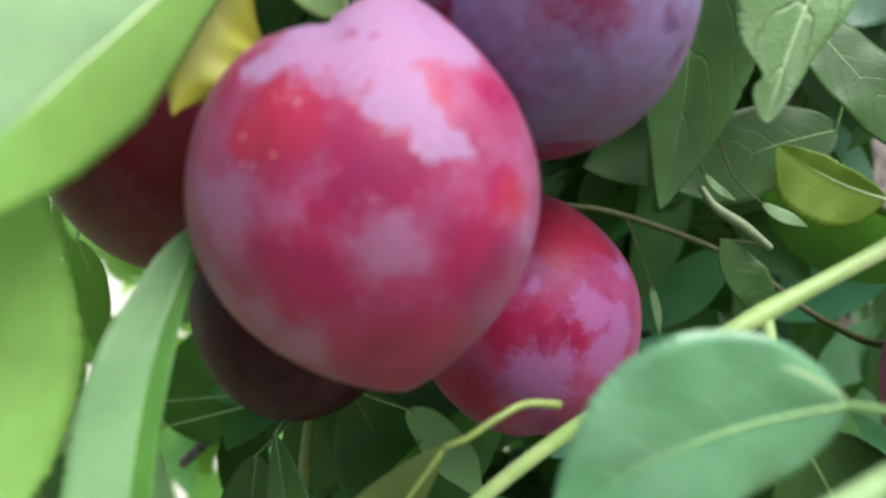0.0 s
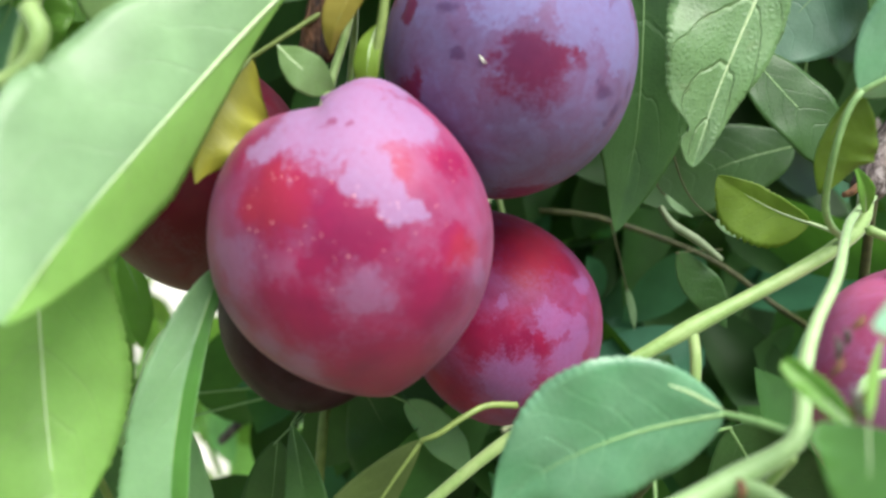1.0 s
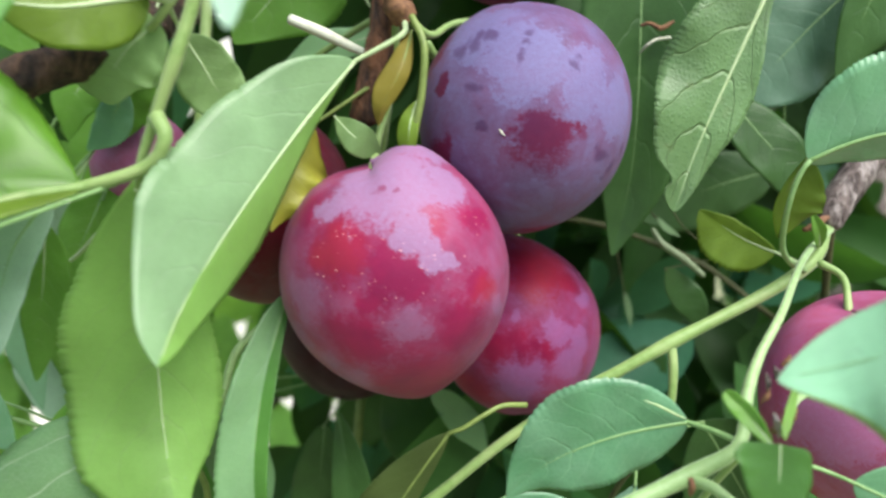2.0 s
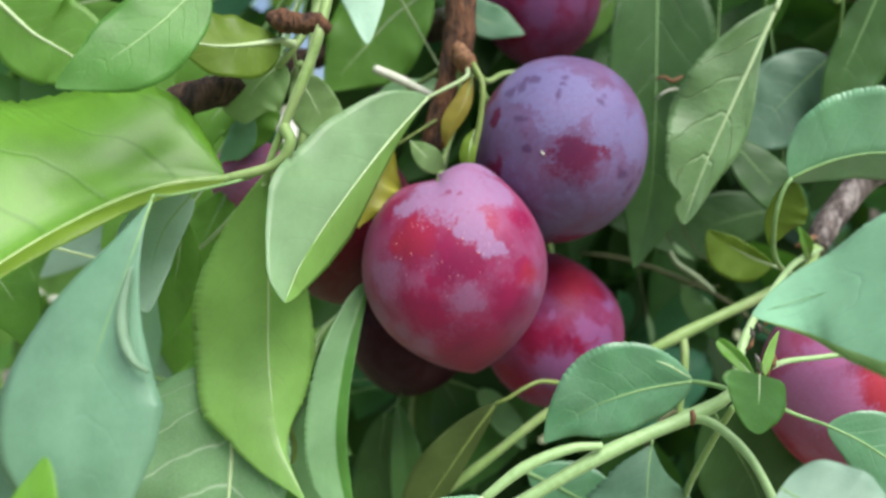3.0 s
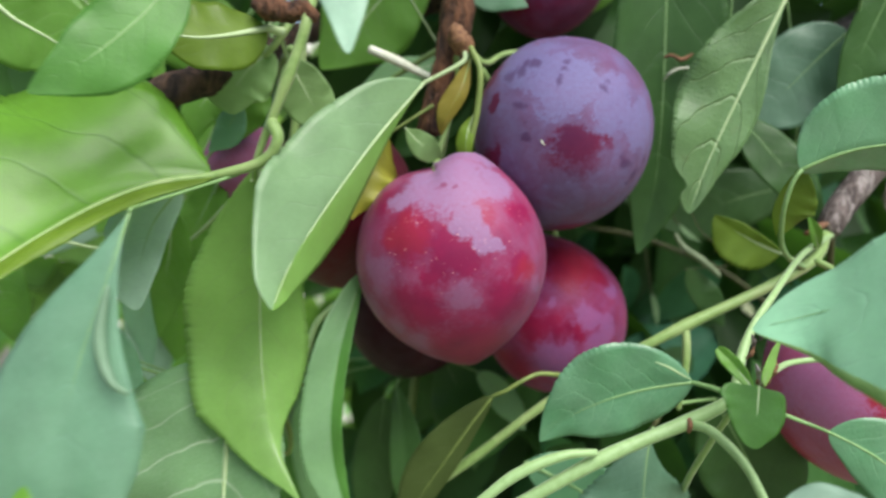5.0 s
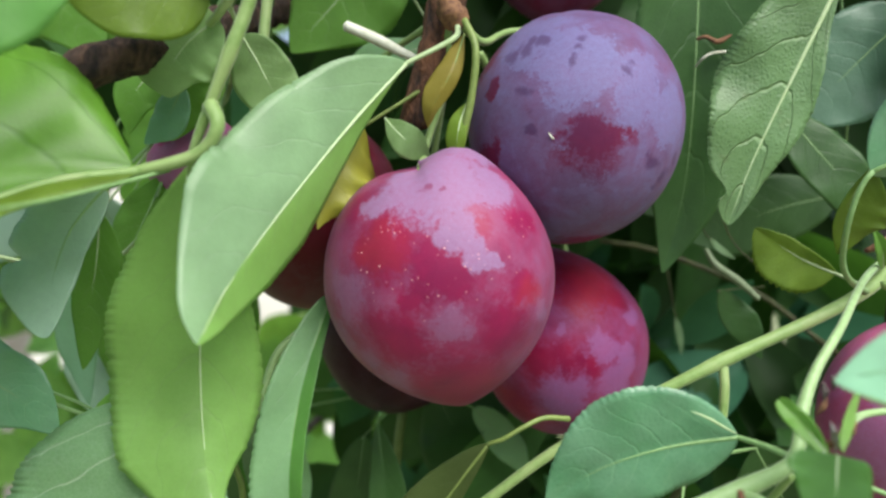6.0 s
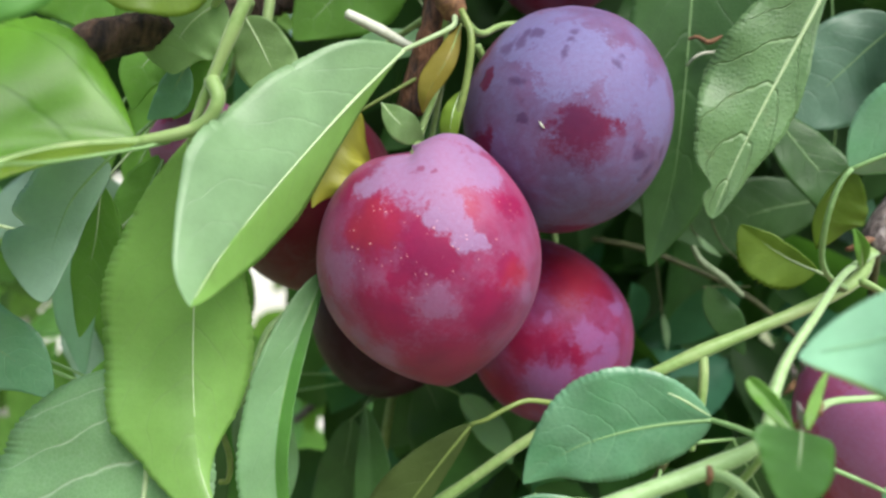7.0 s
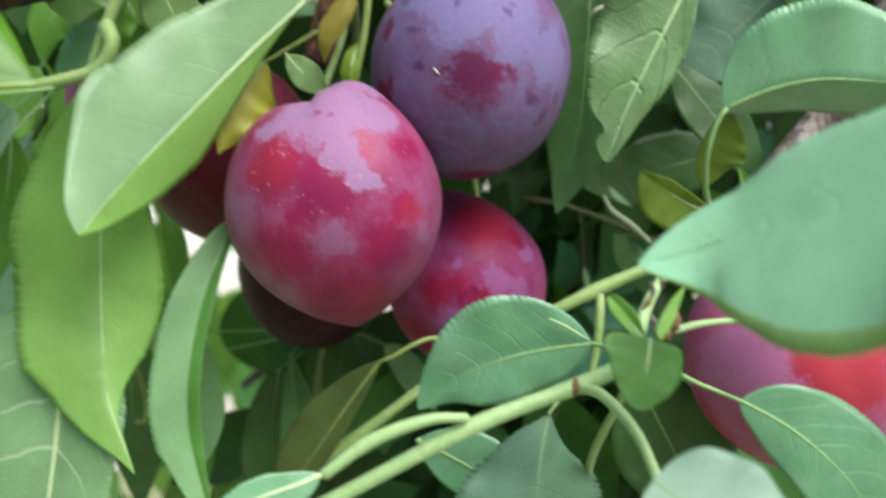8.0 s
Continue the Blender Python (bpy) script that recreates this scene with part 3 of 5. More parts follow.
# ---- the fruit ----
FRONT = plum_skin("plum_rose", (0.25, 0.006, 0.058), (0.175, 0.005, 0.050), (0.270, 0.188, 0.350), (0.32, 0.022, 0.018),
                  [(-0.45, -0.85, 0.36, 0.33), (-0.7, -0.43, 0.63, 0.2), (0.04, -1.0, 0.24, 0.32), (0.36, -0.82, 0.52, 0.14), (0.67, -0.54, 0.57, 0.14), (0.69, -0.76, 0.04, 0.2), (0.52, -0.84, -0.3, 0.27), (-0.29, -0.91, -0.4, 0.29), (-0.51, -0.84, -0.32, 0.13), (0.19, -0.62, -0.82, 0.46), (-0.13, -1.02, -0.02, 0.16)],
                  [(-0.46, -0.85, 0.36, 0.27), (0.76, -0.68, -0.02, 0.17)],
                  waxy=[(-0.02, -0.6, 0.84, 0.45), (0.08, -0.1, 1.05, 0.36), (-0.25, -0.43, 0.9, 0.29), (0.38, -0.49, 0.82, 0.26), (-0.47, -0.59, 0.7, 0.17), (0.15, -0.89, 0.5, 0.19), (0.32, -0.92, 0.33, 0.13), (0.46, -0.88, 0.27, 0.1)],
                  haze=[(0.1, -1.0, -0.24, 0.20), (-0.36, -0.56, -0.78, 0.20), (-0.76, -0.68, -0.09, 0.25), (0.85, -0.55, -0.19, 0.16), (-0.83, -0.41, -0.45, 0.25), (-0.56, -0.59, -0.63, 0.17)],
                  veil=(0.10, 0.34), seed=0.4, freckle=0.75, edge=0.62, cap=0.80,
                  speck=[(-0.43, -0.91, 0.22, 0.33), (0.05, -1.0, 0.22, 0.38), (0.38, -0.9, 0.34, 0.27), (0.69, -0.57, 0.51, 0.14)],
                  marks=[(-0.11, -0.66, 0.78, 0.05), (0.05, -0.67, 0.78, 0.04), (-0.5, -0.08, 0.96, 0.08)])
PURPLE = plum_skin("plum_purple", (0.125, 0.008, 0.042), (0.085, 0.008, 0.044), (0.166, 0.164, 0.345), (0.20, 0.024, 0.045),
                   [(-0.04, -1.01, -0.21, 0.3), (-0.15, -0.96, -0.34, 0.22), (0.18, -1.01, -0.13, 0.18), (0.35, -0.96, -0.1, 0.12), (-0.83, -0.52, -0.31, 0.15), (-0.84, -0.09, 0.59, 0.24), (-0.81, -0.55, 0.31, 0.10), (0.09, -0.01, -1.06, 0.4)],
                   [(-0.84, -0.26, 0.54, 0.2)],
                   waxy=[(-0.14, -0.89, 0.5, 0.44), (0.39, -0.89, 0.33, 0.34), (-0.48, -0.52, 0.75, 0.38), (0.75, -0.71, 0.07, 0.27)], cap=0.90, haze=[(0.54, -0.74, -0.48, 0.44), (-0.25, -0.79, -0.61, 0.37), (0.32, -0.66, -0.72, 0.38)],
                   veil=(0.40, 0.80), seed=2.1, bruise=(0.050, 0.016, 0.070), scuffs=0.30, edge=0.4, gloss=0.25,
                   marks=[(0.29, -0.89, 0.43, 0.07), (0.58, -0.8, -0.29, 0.07), (0.8, -0.55, -0.34, 0.08), (0.67, -0.64, -0.44, 0.06), (-0.63, -0.54, 0.6, 0.1), (-0.48, -0.61, 0.67, 0.08), (-0.35, -0.67, 0.7, 0.07), (-0.06, -0.77, 0.68, 0.06), (-0.11, -0.85, 0.57, 0.06), (-0.16, -0.9, 0.47, 0.05), (-0.6, -0.81, 0.21, 0.09), (-0.71, -0.74, 0.13, 0.07), (-0.49, -0.9, 0.11, 0.05), (-0.51, -0.89, -0.07, 0.05)])
BLUSH = plum_skin("plum_blush", (0.225, 0.007, 0.040), (0.150, 0.005, 0.038), (0.265, 0.145, 0.36), (0.32, 0.013, 0.012),
                  [(0.18, -0.59, 0.83, 0.47), (0.53, -0.57, 0.68, 0.2), (-0.14, -1.02, -0.06, 0.29), (0.12, -1.02, -0.02, 0.22), (-0.41, -0.94, -0.04, 0.25), (0.46, -0.9, 0.2, 0.12), (0.32, -0.88, 0.43, 0.1), (0.61, -0.8, -0.23, 0.12), (-0.62, -0.58, -0.58, 0.31)],
                  [(0.19, -0.53, 0.86, 0.4)],
                  waxy=[(0.58, -0.85, -0.01, 0.24), (0.31, -0.96, 0.2, 0.21), (-0.08, -0.95, -0.39, 0.33), (0.72, -0.57, 0.46, 0.14), (-0.17, -0.97, 0.3, 0.13), (0.48, -0.89, -0.21, 0.26)], cap=0.56,
                  veil=(0.14, 0.42), seed=3.7, edge=0.9, gloss=0.15)
MAUVE = plum_skin("plum_mauve", (0.34, 0.016, 0.055), (0.26, 0.014, 0.055), (0.42, 0.20, 0.43), (0.40, 0.040, 0.014),
                  [(-0.06, -1.0, 0.22, 0.57), (-0.31, -0.91, 0.38, 0.21), (-0.83, 0.04, -0.75, 0.35), (-0.6, -0.11, -0.91, 0.29)],
                  [(-0.06, -1.0, 0.22, 0.57)], waxy=[(-0.79, -0.66, 0.11, 0.47), (-0.94, -0.42, 0.04, 0.27), (-0.69, -0.59, 0.49, 0.26)], cap=0.72,
                  veil=(0.25, 0.55), seed=1.3, edge=0.6)
LILAC = plum_skin("plum_lilac", (0.30, 0.014, 0.070), (0.24, 0.014, 0.070), (0.36, 0.17, 0.34), (0.30, 0.03, 0.05), [(-0.3, -0.7, 0.6, 0.3)], [(-0.3, -0.7, 0.6, 0.2)], veil=(0.50, 0.85), seed=7.7)
# these two skins are darkened to carry the shade behind the front fruit
SHADED = plum_skin("plum_shaded", (0.115, 0.010, 0.022), (0.075, 0.008, 0.018), (0.150, 0.085, 0.115), (0.07, 0.008, 0.012),
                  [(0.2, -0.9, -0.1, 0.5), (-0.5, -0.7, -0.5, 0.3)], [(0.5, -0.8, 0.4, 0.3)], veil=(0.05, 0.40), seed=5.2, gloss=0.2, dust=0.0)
DEEP_SHADE = plum_skin("plum_deep_shade", (0.036, 0.002, 0.010), (0.020, 0.002, 0.007), (0.085, 0.048, 0.075), (0.04, 0.003, 0.005),
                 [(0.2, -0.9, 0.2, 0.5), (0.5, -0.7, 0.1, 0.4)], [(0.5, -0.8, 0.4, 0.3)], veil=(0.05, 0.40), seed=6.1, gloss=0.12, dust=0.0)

plum_front = plum((-0.0094, 0.1165, 1.5056), 0.0276, FRONT, "large rose-red plum with lilac bloom and orange blush", lean=(4, -11), spin=-1.75, height=1.06, tip=0.24, groove=0.025, shoulder=0.13, dip=0.09, deep=0.88, stem=[(-0.0131, 0.1240, 1.5386), (-0.0093, 0.1260, 1.5517), (-0.0085, 0.1240, 1.5657)])
plum_purple = plum((0.0244, 0.1360, 1.5429), 0.0274, PURPLE, "purple plum with thick blue-grey bloom and a red rubbed patch", lean=(-8, 10), spin=-2.4, height=1.08, tip=0.08, groove=0.03, stem=[(0.0079, 0.1370, 1.5672), (0.0002, 0.1300, 1.5633), (-0.0059, 0.1220, 1.5668)])
plum_low = plum((0.0265, 0.1620, 1.4800), 0.0252, BLUSH, "red plum with mauve bloom, tucked behind the rose one", lean=(0, 163), spin=-1.0, height=1.1, tip=0.22, groove=0.03, stem=[(0.0304, 0.1900, 1.5060), (0.0204, 0.1850, 1.5319), (-0.0001, 0.1500, 1.5633)])
plum_dark_left = plum((-0.0482, 0.1580, 1.5189), 0.0264, SHADED, "wine-red plum, the shade of leaves put into its dark colour", lean=(0, 0), stem=[(-0.0423, 0.1580, 1.5526), (-0.0228, 0.1480, 1.5644), (-0.0100, 0.1300, 1.5693)])
plum_dark_low = plum((-0.0245, 0.1780, 1.4803), 0.0254, DEEP_SHADE, "wine-red plum, deep shade put into its near-black colour", lean=(0, 6), stem=[(-0.0162, 0.1760, 1.5203), (-0.0108, 0.1650, 1.5502), (-0.0089, 0.1380, 1.5662)])
plum_right = plum((0.1099, 0.1120, 1.4713), 0.0272, MAUVE, "rose-mauve plum half hidden by leaves", lean=(0, -20), spin=-1.5, stem=[(0.1027, 0.1180, 1.5024), (0.0988, 0.1220, 1.5055)])
plum_top = plum((0.0249, 0.1950, 1.6058), 0.0238, BLUSH, "red plum seen above the purple one", stem=[(0.0220, 0.1900, 1.6359), (-0.0006, 0.1600, 1.6251)])
plum_far_left = plum((-0.0755, 0.1400, 1.5323), 0.0128, LILAC, "small mauve plum behind the leaf stalk", stem=[(-0.0740, 0.1600, 1.5504), (-0.0644, 0.1400, 1.5621), (-0.0549, 0.1150, 1.5654)])
tube("flake", [(0.0148, 0.1099, 1.5404), (0.0154, 0.1099, 1.5396), (0.0160, 0.1099, 1.5390)], [0.0001, 0.00026, 0.0001], DRY, plum_purple, "pale flake stuck to the bloom", steps=6, sides=6, lump=0.6, seed=2)

# ---- fruiting spur at the top ----
spur = thing("fruiting_spur", (-0.0088, 0.1275, 1.5742), "reddish brown knobbly fruiting spur with yellowing leaves", "twig")
tube("woody_stem", [(0.0029, 0.1600, 1.6951), (-0.0053, 0.1400, 1.6273), (-0.0077, 0.1290, 1.5900), (-0.0088, 0.1275, 1.5742), (-0.0117, 0.1272, 1.5604), (-0.0166, 0.1270, 1.5429)], [0.00595, 0.00587, 0.00526, 0.00488, 0.00470, 0.00365], BARK_RED, spur, lump=0.22, steps=60, sides=14, seed=3)
tube("bud_scar", [(-0.0060, 0.1200, 1.5657), (-0.0078, 0.1190, 1.5687), (-0.0088, 0.1190, 1.5720)], [0.00270, 0.00336, 0.00202], SCAR, spur, lump=0.4, steps=8)
# leek on the folded half paints the shade of its downward side
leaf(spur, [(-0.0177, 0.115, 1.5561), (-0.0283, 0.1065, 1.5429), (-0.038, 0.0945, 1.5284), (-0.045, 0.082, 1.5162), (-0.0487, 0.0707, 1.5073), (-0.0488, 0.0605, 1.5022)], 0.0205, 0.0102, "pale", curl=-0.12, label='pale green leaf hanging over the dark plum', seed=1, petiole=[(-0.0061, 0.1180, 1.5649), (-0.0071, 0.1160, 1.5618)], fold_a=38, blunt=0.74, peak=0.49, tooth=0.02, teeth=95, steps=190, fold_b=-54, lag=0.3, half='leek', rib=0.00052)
leaf(spur, [(-0.0285, 0.121, 1.5418), (-0.0322, 0.1165, 1.5357), (-0.035, 0.113, 1.5284), (-0.0369, 0.111, 1.5222), (-0.0376, 0.11, 1.5177)], 0.0058, 0.0108, "yellow", rib=0.0004, label='yellowing leaf with a curled tip', seed=2, petiole=[(-0.0130, 0.1240, 1.5520)], curl=-0.15, peak=0.5, fold_a=24, rib_mat=STEM_OLIVE, wave=0.45, acute=0.7, blunt=0.75, tooth=0.06, fold_b=-20)
leaf(spur, [(-0.0046, 0.1180, 1.5633), (-0.0072, 0.1120, 1.5543), (-0.0113, 0.1120, 1.5465), (-0.0127, 0.1150, 1.5414)], 0.0042, 0.0026, "amber", fold_a=-20, fold_b=-30, rib_mat=STEM_OLIVE, rib=0.0003, label='small yellow-brown leaf against the bark', seed=3, peak=0.55)
leaf(spur, [(-0.0232, 0.119, 1.5438), (-0.0195, 0.116, 1.54), (-0.016, 0.116, 1.5371), (-0.012, 0.121, 1.5345)], 0.0036, 0.004, "celery", rib=0.0003, seed=4, peak=0.5, label="small pale leaf on the fruit's shoulder", blunt=1.0)
leaf(spur, [(-0.0036, 0.1160, 1.5472), (-0.0053, 0.1130, 1.5424), (-0.0058, 0.1130, 1.5367), (-0.0049, 0.1160, 1.5313)], 0.003, 0.0020, "olive", fold_a=-25, rib=0.0003, seed=5)
tube("stalk", [(-0.0046, 0.1160, 1.5661), (-0.0020, 0.1130, 1.5594), (-0.0025, 0.1130, 1.5497), (-0.0042, 0.1140, 1.5409), (-0.0056, 0.1170, 1.5335)], [0.00083, 0.00090, 0.00090, 0.00099, 0.00083], STEM_OLIVE, spur)
tube("stalk", [(-0.0352, 0.1370, 1.5682), (-0.0271, 0.1370, 1.5648), (-0.0179, 0.1360, 1.5603), (-0.0110, 0.1300, 1.5576)], [0.00136, 0.00154, 0.00108, 0.00070], DRY, spur, "bleached dry stalk")

# ---- shoot with the long hanging leaves ----
shoot = thing("leafy_shoot", (-0.0448, 0.0880, 1.5704), "yellow-green leafy shoot with long drooping leaves", "twig")
tube("stem", [(-0.0355, 0.1250, 1.6479), (-0.0418, 0.1000, 1.5949), (-0.0448, 0.0880, 1.5704), (-0.0467, 0.0870, 1.5631), (-0.0500, 0.0860, 1.5541), (-0.0540, 0.0865, 1.5448), (-0.0582, 0.0875, 1.5349), (-0.0593, 0.0890, 1.5301)], [0.00210, 0.00160, 0.00130, 0.00128, 0.00126, 0.00138, 0.00118, 0.00080], STEM, shoot, steps=50, nodes_at=((0.62, 0.15), (0.8, 0.2)))
# olive darkens the half that faces down, shade put into colour
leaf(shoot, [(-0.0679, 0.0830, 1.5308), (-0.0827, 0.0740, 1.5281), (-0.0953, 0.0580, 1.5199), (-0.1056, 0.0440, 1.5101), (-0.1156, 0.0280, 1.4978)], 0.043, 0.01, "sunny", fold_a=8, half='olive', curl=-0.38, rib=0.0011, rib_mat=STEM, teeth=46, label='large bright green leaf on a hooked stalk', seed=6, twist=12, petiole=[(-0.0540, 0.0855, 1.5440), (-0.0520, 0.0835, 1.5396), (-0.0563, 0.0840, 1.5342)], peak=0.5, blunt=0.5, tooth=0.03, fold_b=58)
# lime lightens the half turned to the sun, light put into its skin
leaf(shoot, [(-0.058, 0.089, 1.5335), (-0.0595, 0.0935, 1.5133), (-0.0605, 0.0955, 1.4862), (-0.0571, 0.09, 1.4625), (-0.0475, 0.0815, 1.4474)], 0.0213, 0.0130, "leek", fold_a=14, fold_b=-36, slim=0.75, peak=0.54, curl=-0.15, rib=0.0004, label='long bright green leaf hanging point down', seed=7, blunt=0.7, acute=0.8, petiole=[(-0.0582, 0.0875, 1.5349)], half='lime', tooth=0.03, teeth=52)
leaf(shoot, [(-0.0712, 0.042, 1.5257), (-0.0738, 0.037, 1.5135), (-0.0782, 0.033, 1.498), (-0.0803, 0.03, 1.4849), (-0.0794, 0.027, 1.4703), (-0.0781, 0.025, 1.4548)], 0.0165, 0.015, "teal", fold_a=10, fold_b=10, curl=-0.25, rib=0.0003, label='blue-green drooping leaf with a rolled edge', seed=8, tooth=0.006, rib_mat=RIB_DARK, petiole=[(-0.0622, 0.0850, 1.5312), (-0.0671, 0.0790, 1.5292), (-0.0731, 0.0600, 1.5262)], blunt=0.95, peak=0.58, lag=0.12, wave=0.02)

tube("rolled_edge", [(-0.0728, 0.0345, 1.5121), (-0.0737, 0.0325, 1.5048), (-0.073, 0.031, 1.4993), (-0.0705, 0.0295, 1.495), (-0.0678, 0.0295, 1.4931)], [0.0004, 0.0009, 0.0012, 0.0010, 0.0004], SKINS["teal"][1], shoot, "rolled edge of the drooping leaf", steps=20, sides=8)

# ---- twig bearing the low leaves and buds ----
twig_low = thing("leafy_twig", (0.0563, 0.0720, 1.4789), "pale green young twig with leaf buds", "twig")
tube("stem", [(0.1126, 0.1420, 1.5114), (0.0934, 0.1200, 1.5075), (0.0730, 0.0900, 1.5011), (0.0655, 0.0830, 1.4945), (0.0612, 0.0785, 1.4880), (0.0588, 0.0740, 1.4825), (0.0561, 0.0715, 1.4790), (0.0477, 0.0720, 1.4740), (0.0261, 0.0680, 1.4660), (0.0025, 0.0660, 1.4529), (-0.0169, 0.0660, 1.4417), (-0.0462, 0.0700, 1.4219)], [0.00093, 0.00093, 0.00088, 0.00088, 0.00106, 0.00159, 0.00166, 0.00156, 0.00154, 0.00154, 0.00145], STEM_PALE, twig_low, steps=70, nodes_at=((0.4, 0.18), (0.5, 0.15), (0.62, 0.12)))
tube("bud_scar", [(0.0448, 0.0645, 1.4771), (0.0449, 0.0638, 1.4757), (0.0449, 0.0645, 1.4740)], [0.00051, 0.00070, 0.00051], SCAR, twig_low, steps=8, lump=0.3)
tube("side_stem", [(0.0243, 0.0660, 1.4682), (0.0163, 0.0650, 1.4677), (0.0059, 0.0640, 1.4636), (-0.0033, 0.0630, 1.4567)], [0.00090, 0.00128, 0.00140, 0.00114], STEM_PALE, twig_low)
tube("side_stem", [(0.0470, 0.0710, 1.4733), (0.0505, 0.0670, 1.4735), (0.0556, 0.0600, 1.4690), (0.0587, 0.0540, 1.4621), (0.0609, 0.0490, 1.4529), (0.0641, 0.0450, 1.4387)], [0.00110, 0.00112, 0.00100, 0.00110, 0.00092, 0.00085], STEM_PALE, twig_low)
tube("side_stem", [(0.0596, 0.0780, 1.4744), (0.0581, 0.0860, 1.4642), (0.0560, 0.0960, 1.4499), (0.0583, 0.1120, 1.4358)], [0.00083, 0.00086, 0.00091, 0.00098], STEM, twig_low)
leaf(twig_low, [(0.0518, 0.0850, 1.4793), (0.0403, 0.0860, 1.4771), (0.0291, 0.0870, 1.4732), (0.0207, 0.0880, 1.4684), (0.0140, 0.0890, 1.4617)], 0.0143, 0.0096, "green", fold_a=14, fold_b=8, peak=0.43, curl=-0.12, rib=0.0005, rib_mat=RIB_DARK, label='fresh green leaf with a toothed edge', seed=9, blunt=0.8, petiole=[(0.0578, 0.0740, 1.4796), (0.0549, 0.0790, 1.4798)], tooth=0.03, teeth=34)
leaf(twig_low, [(0.0555, 0.0565, 1.487), (0.0539, 0.0595, 1.4894), (0.0523, 0.0625, 1.4917), (0.0504, 0.0646, 1.4936)], 0.0017, 0.0021, "fresh", rib=0.0003, seed=10, label='unfolding young leaf', peak=0.6, acute=0.0, tooth=0.0, blunt=0.32, fold_a=30, fold_b=20)
leaf(twig_low, [(0.0558, 0.054, 1.488), (0.0552, 0.0525, 1.4844), (0.0542, 0.0505, 1.4807), (0.0527, 0.0485, 1.4766)], 0.0088, 0.0074, "moss", rib=0.0003, seed=11, wave=0.03, label='folded young leaf under the bud', teeth=16, tooth=0.025, fold_a=6, fold_b=-8, peak=0.2, blunt=0.4, facing=(0.15, -0.97, 0.15))
leaf(twig_low, [(0.0581, 0.0575, 1.4878), (0.06, 0.06, 1.4897), (0.0623, 0.063, 1.4923), (0.0652, 0.066, 1.4956)], 0.0020, 0.0016, "lime", rib=0.0002, seed=84, label='unfolding young leaf', peak=0.25, blunt=0.5, tooth=0.0, fold_a=-25, fold_b=30)
tube("bud", [(0.0604, 0.0660, 1.4851), (0.0612, 0.0650, 1.4863), (0.0622, 0.0650, 1.4874)], [0.00064, 0.00090, 0.00038], SCAR, twig_low, steps=10, lump=0.3)
tube("side_stem", [(0.0639, 0.0680, 1.4864), (0.0748, 0.0830, 1.4851), (0.0844, 0.0850, 1.4858), (0.0967, 0.0870, 1.4869), (0.1120, 0.0900, 1.4871)], [0.00065, 0.00078, 0.00071, 0.00072, 0.00073], STEM_PALE, twig_low)
leaf(twig_low, [(0.0794, 0.0700, 1.4722), (0.0880, 0.0680, 1.4680), (0.1003, 0.0660, 1.4582), (0.1157, 0.0660, 1.4372)], 0.0091, 0.0117, "green", rib=0.0004, rib_mat=RIB_DARK, seed=14, label='dark green leaf over the half-hidden plum', petiole=[(0.0628, 0.0680, 1.4795), (0.0705, 0.0732, 1.4751), (0.0761, 0.0735, 1.4729)])
leaf(twig_low, [(-0.0038, 0.0620, 1.4571), (-0.0083, 0.0600, 1.4556), (-0.0159, 0.0570, 1.4535), (-0.0266, 0.0520, 1.4473)], 0.0037, 0.0049, "blue", rib=0.0006, seed=15, teeth=26, tooth=0.07, label='blue-green leaf with a toothed edge')
leaf(twig_low, [(0.0520, 0.034, 1.4702), (0.0566, 0.030, 1.4678), (0.0620, 0.025, 1.4638), (0.0680, 0.020, 1.4588)], 0.0105, 0.0115, "frost", rib=0.0003, rib_mat=RIB_DARK, seed=16, label='pale blue-green leaf close to the lens', blunt=0.5, peak=0.42, fold_a=-8, fold_b=6, tooth=0.01, facing=(0.05, -0.9, 0.5))

# thin pale tube modelled as the white highlight beside the midrib
tube("leaf_highlight", [(0.0419, 0.0838, 1.4849), (0.0449, 0.0832, 1.4838), (0.0485, 0.0835, 1.4818), (0.0512, 0.0845, 1.4803)], [0.0001, 0.00026, 0.00024, 0.00012], RIB, twig_low, "pale strip for the highlight at the leaf base", steps=12, sides=6)

for k, at in enumerate([(0.0567, 0.064, 1.4913), (0.0589, 0.066, 1.4929), (0.0613, 0.068, 1.4945), (0.0633, 0.07, 1.4964), (0.0578, 0.06, 1.488), (0.0585, 0.06, 1.4863)]):
    tip = Vector((0.0014 * math.cos(k * 2.1), -0.0005, 0.0030 + 0.0008 * math.sin(k * 1.7)))
    tube("bud_scale", [at, tuple(Vector(at) + tip * 0.5 + Vector((0.0004, 0, 0))), tuple(Vector(at) + tip)], [0.0002, 0.0006, 0.0001], BARK_GREY if k % 3 else SCAR, twig_low, "shrivelled bud scale", steps=10, sides=7, lump=0.5, seed=20 + k)

# ---- twig that crosses behind ----
twig_mid = thing("leafy_twig", (0.0842, 0.1250, 1.4965), "green young twig growing from the grey branch", "twig")
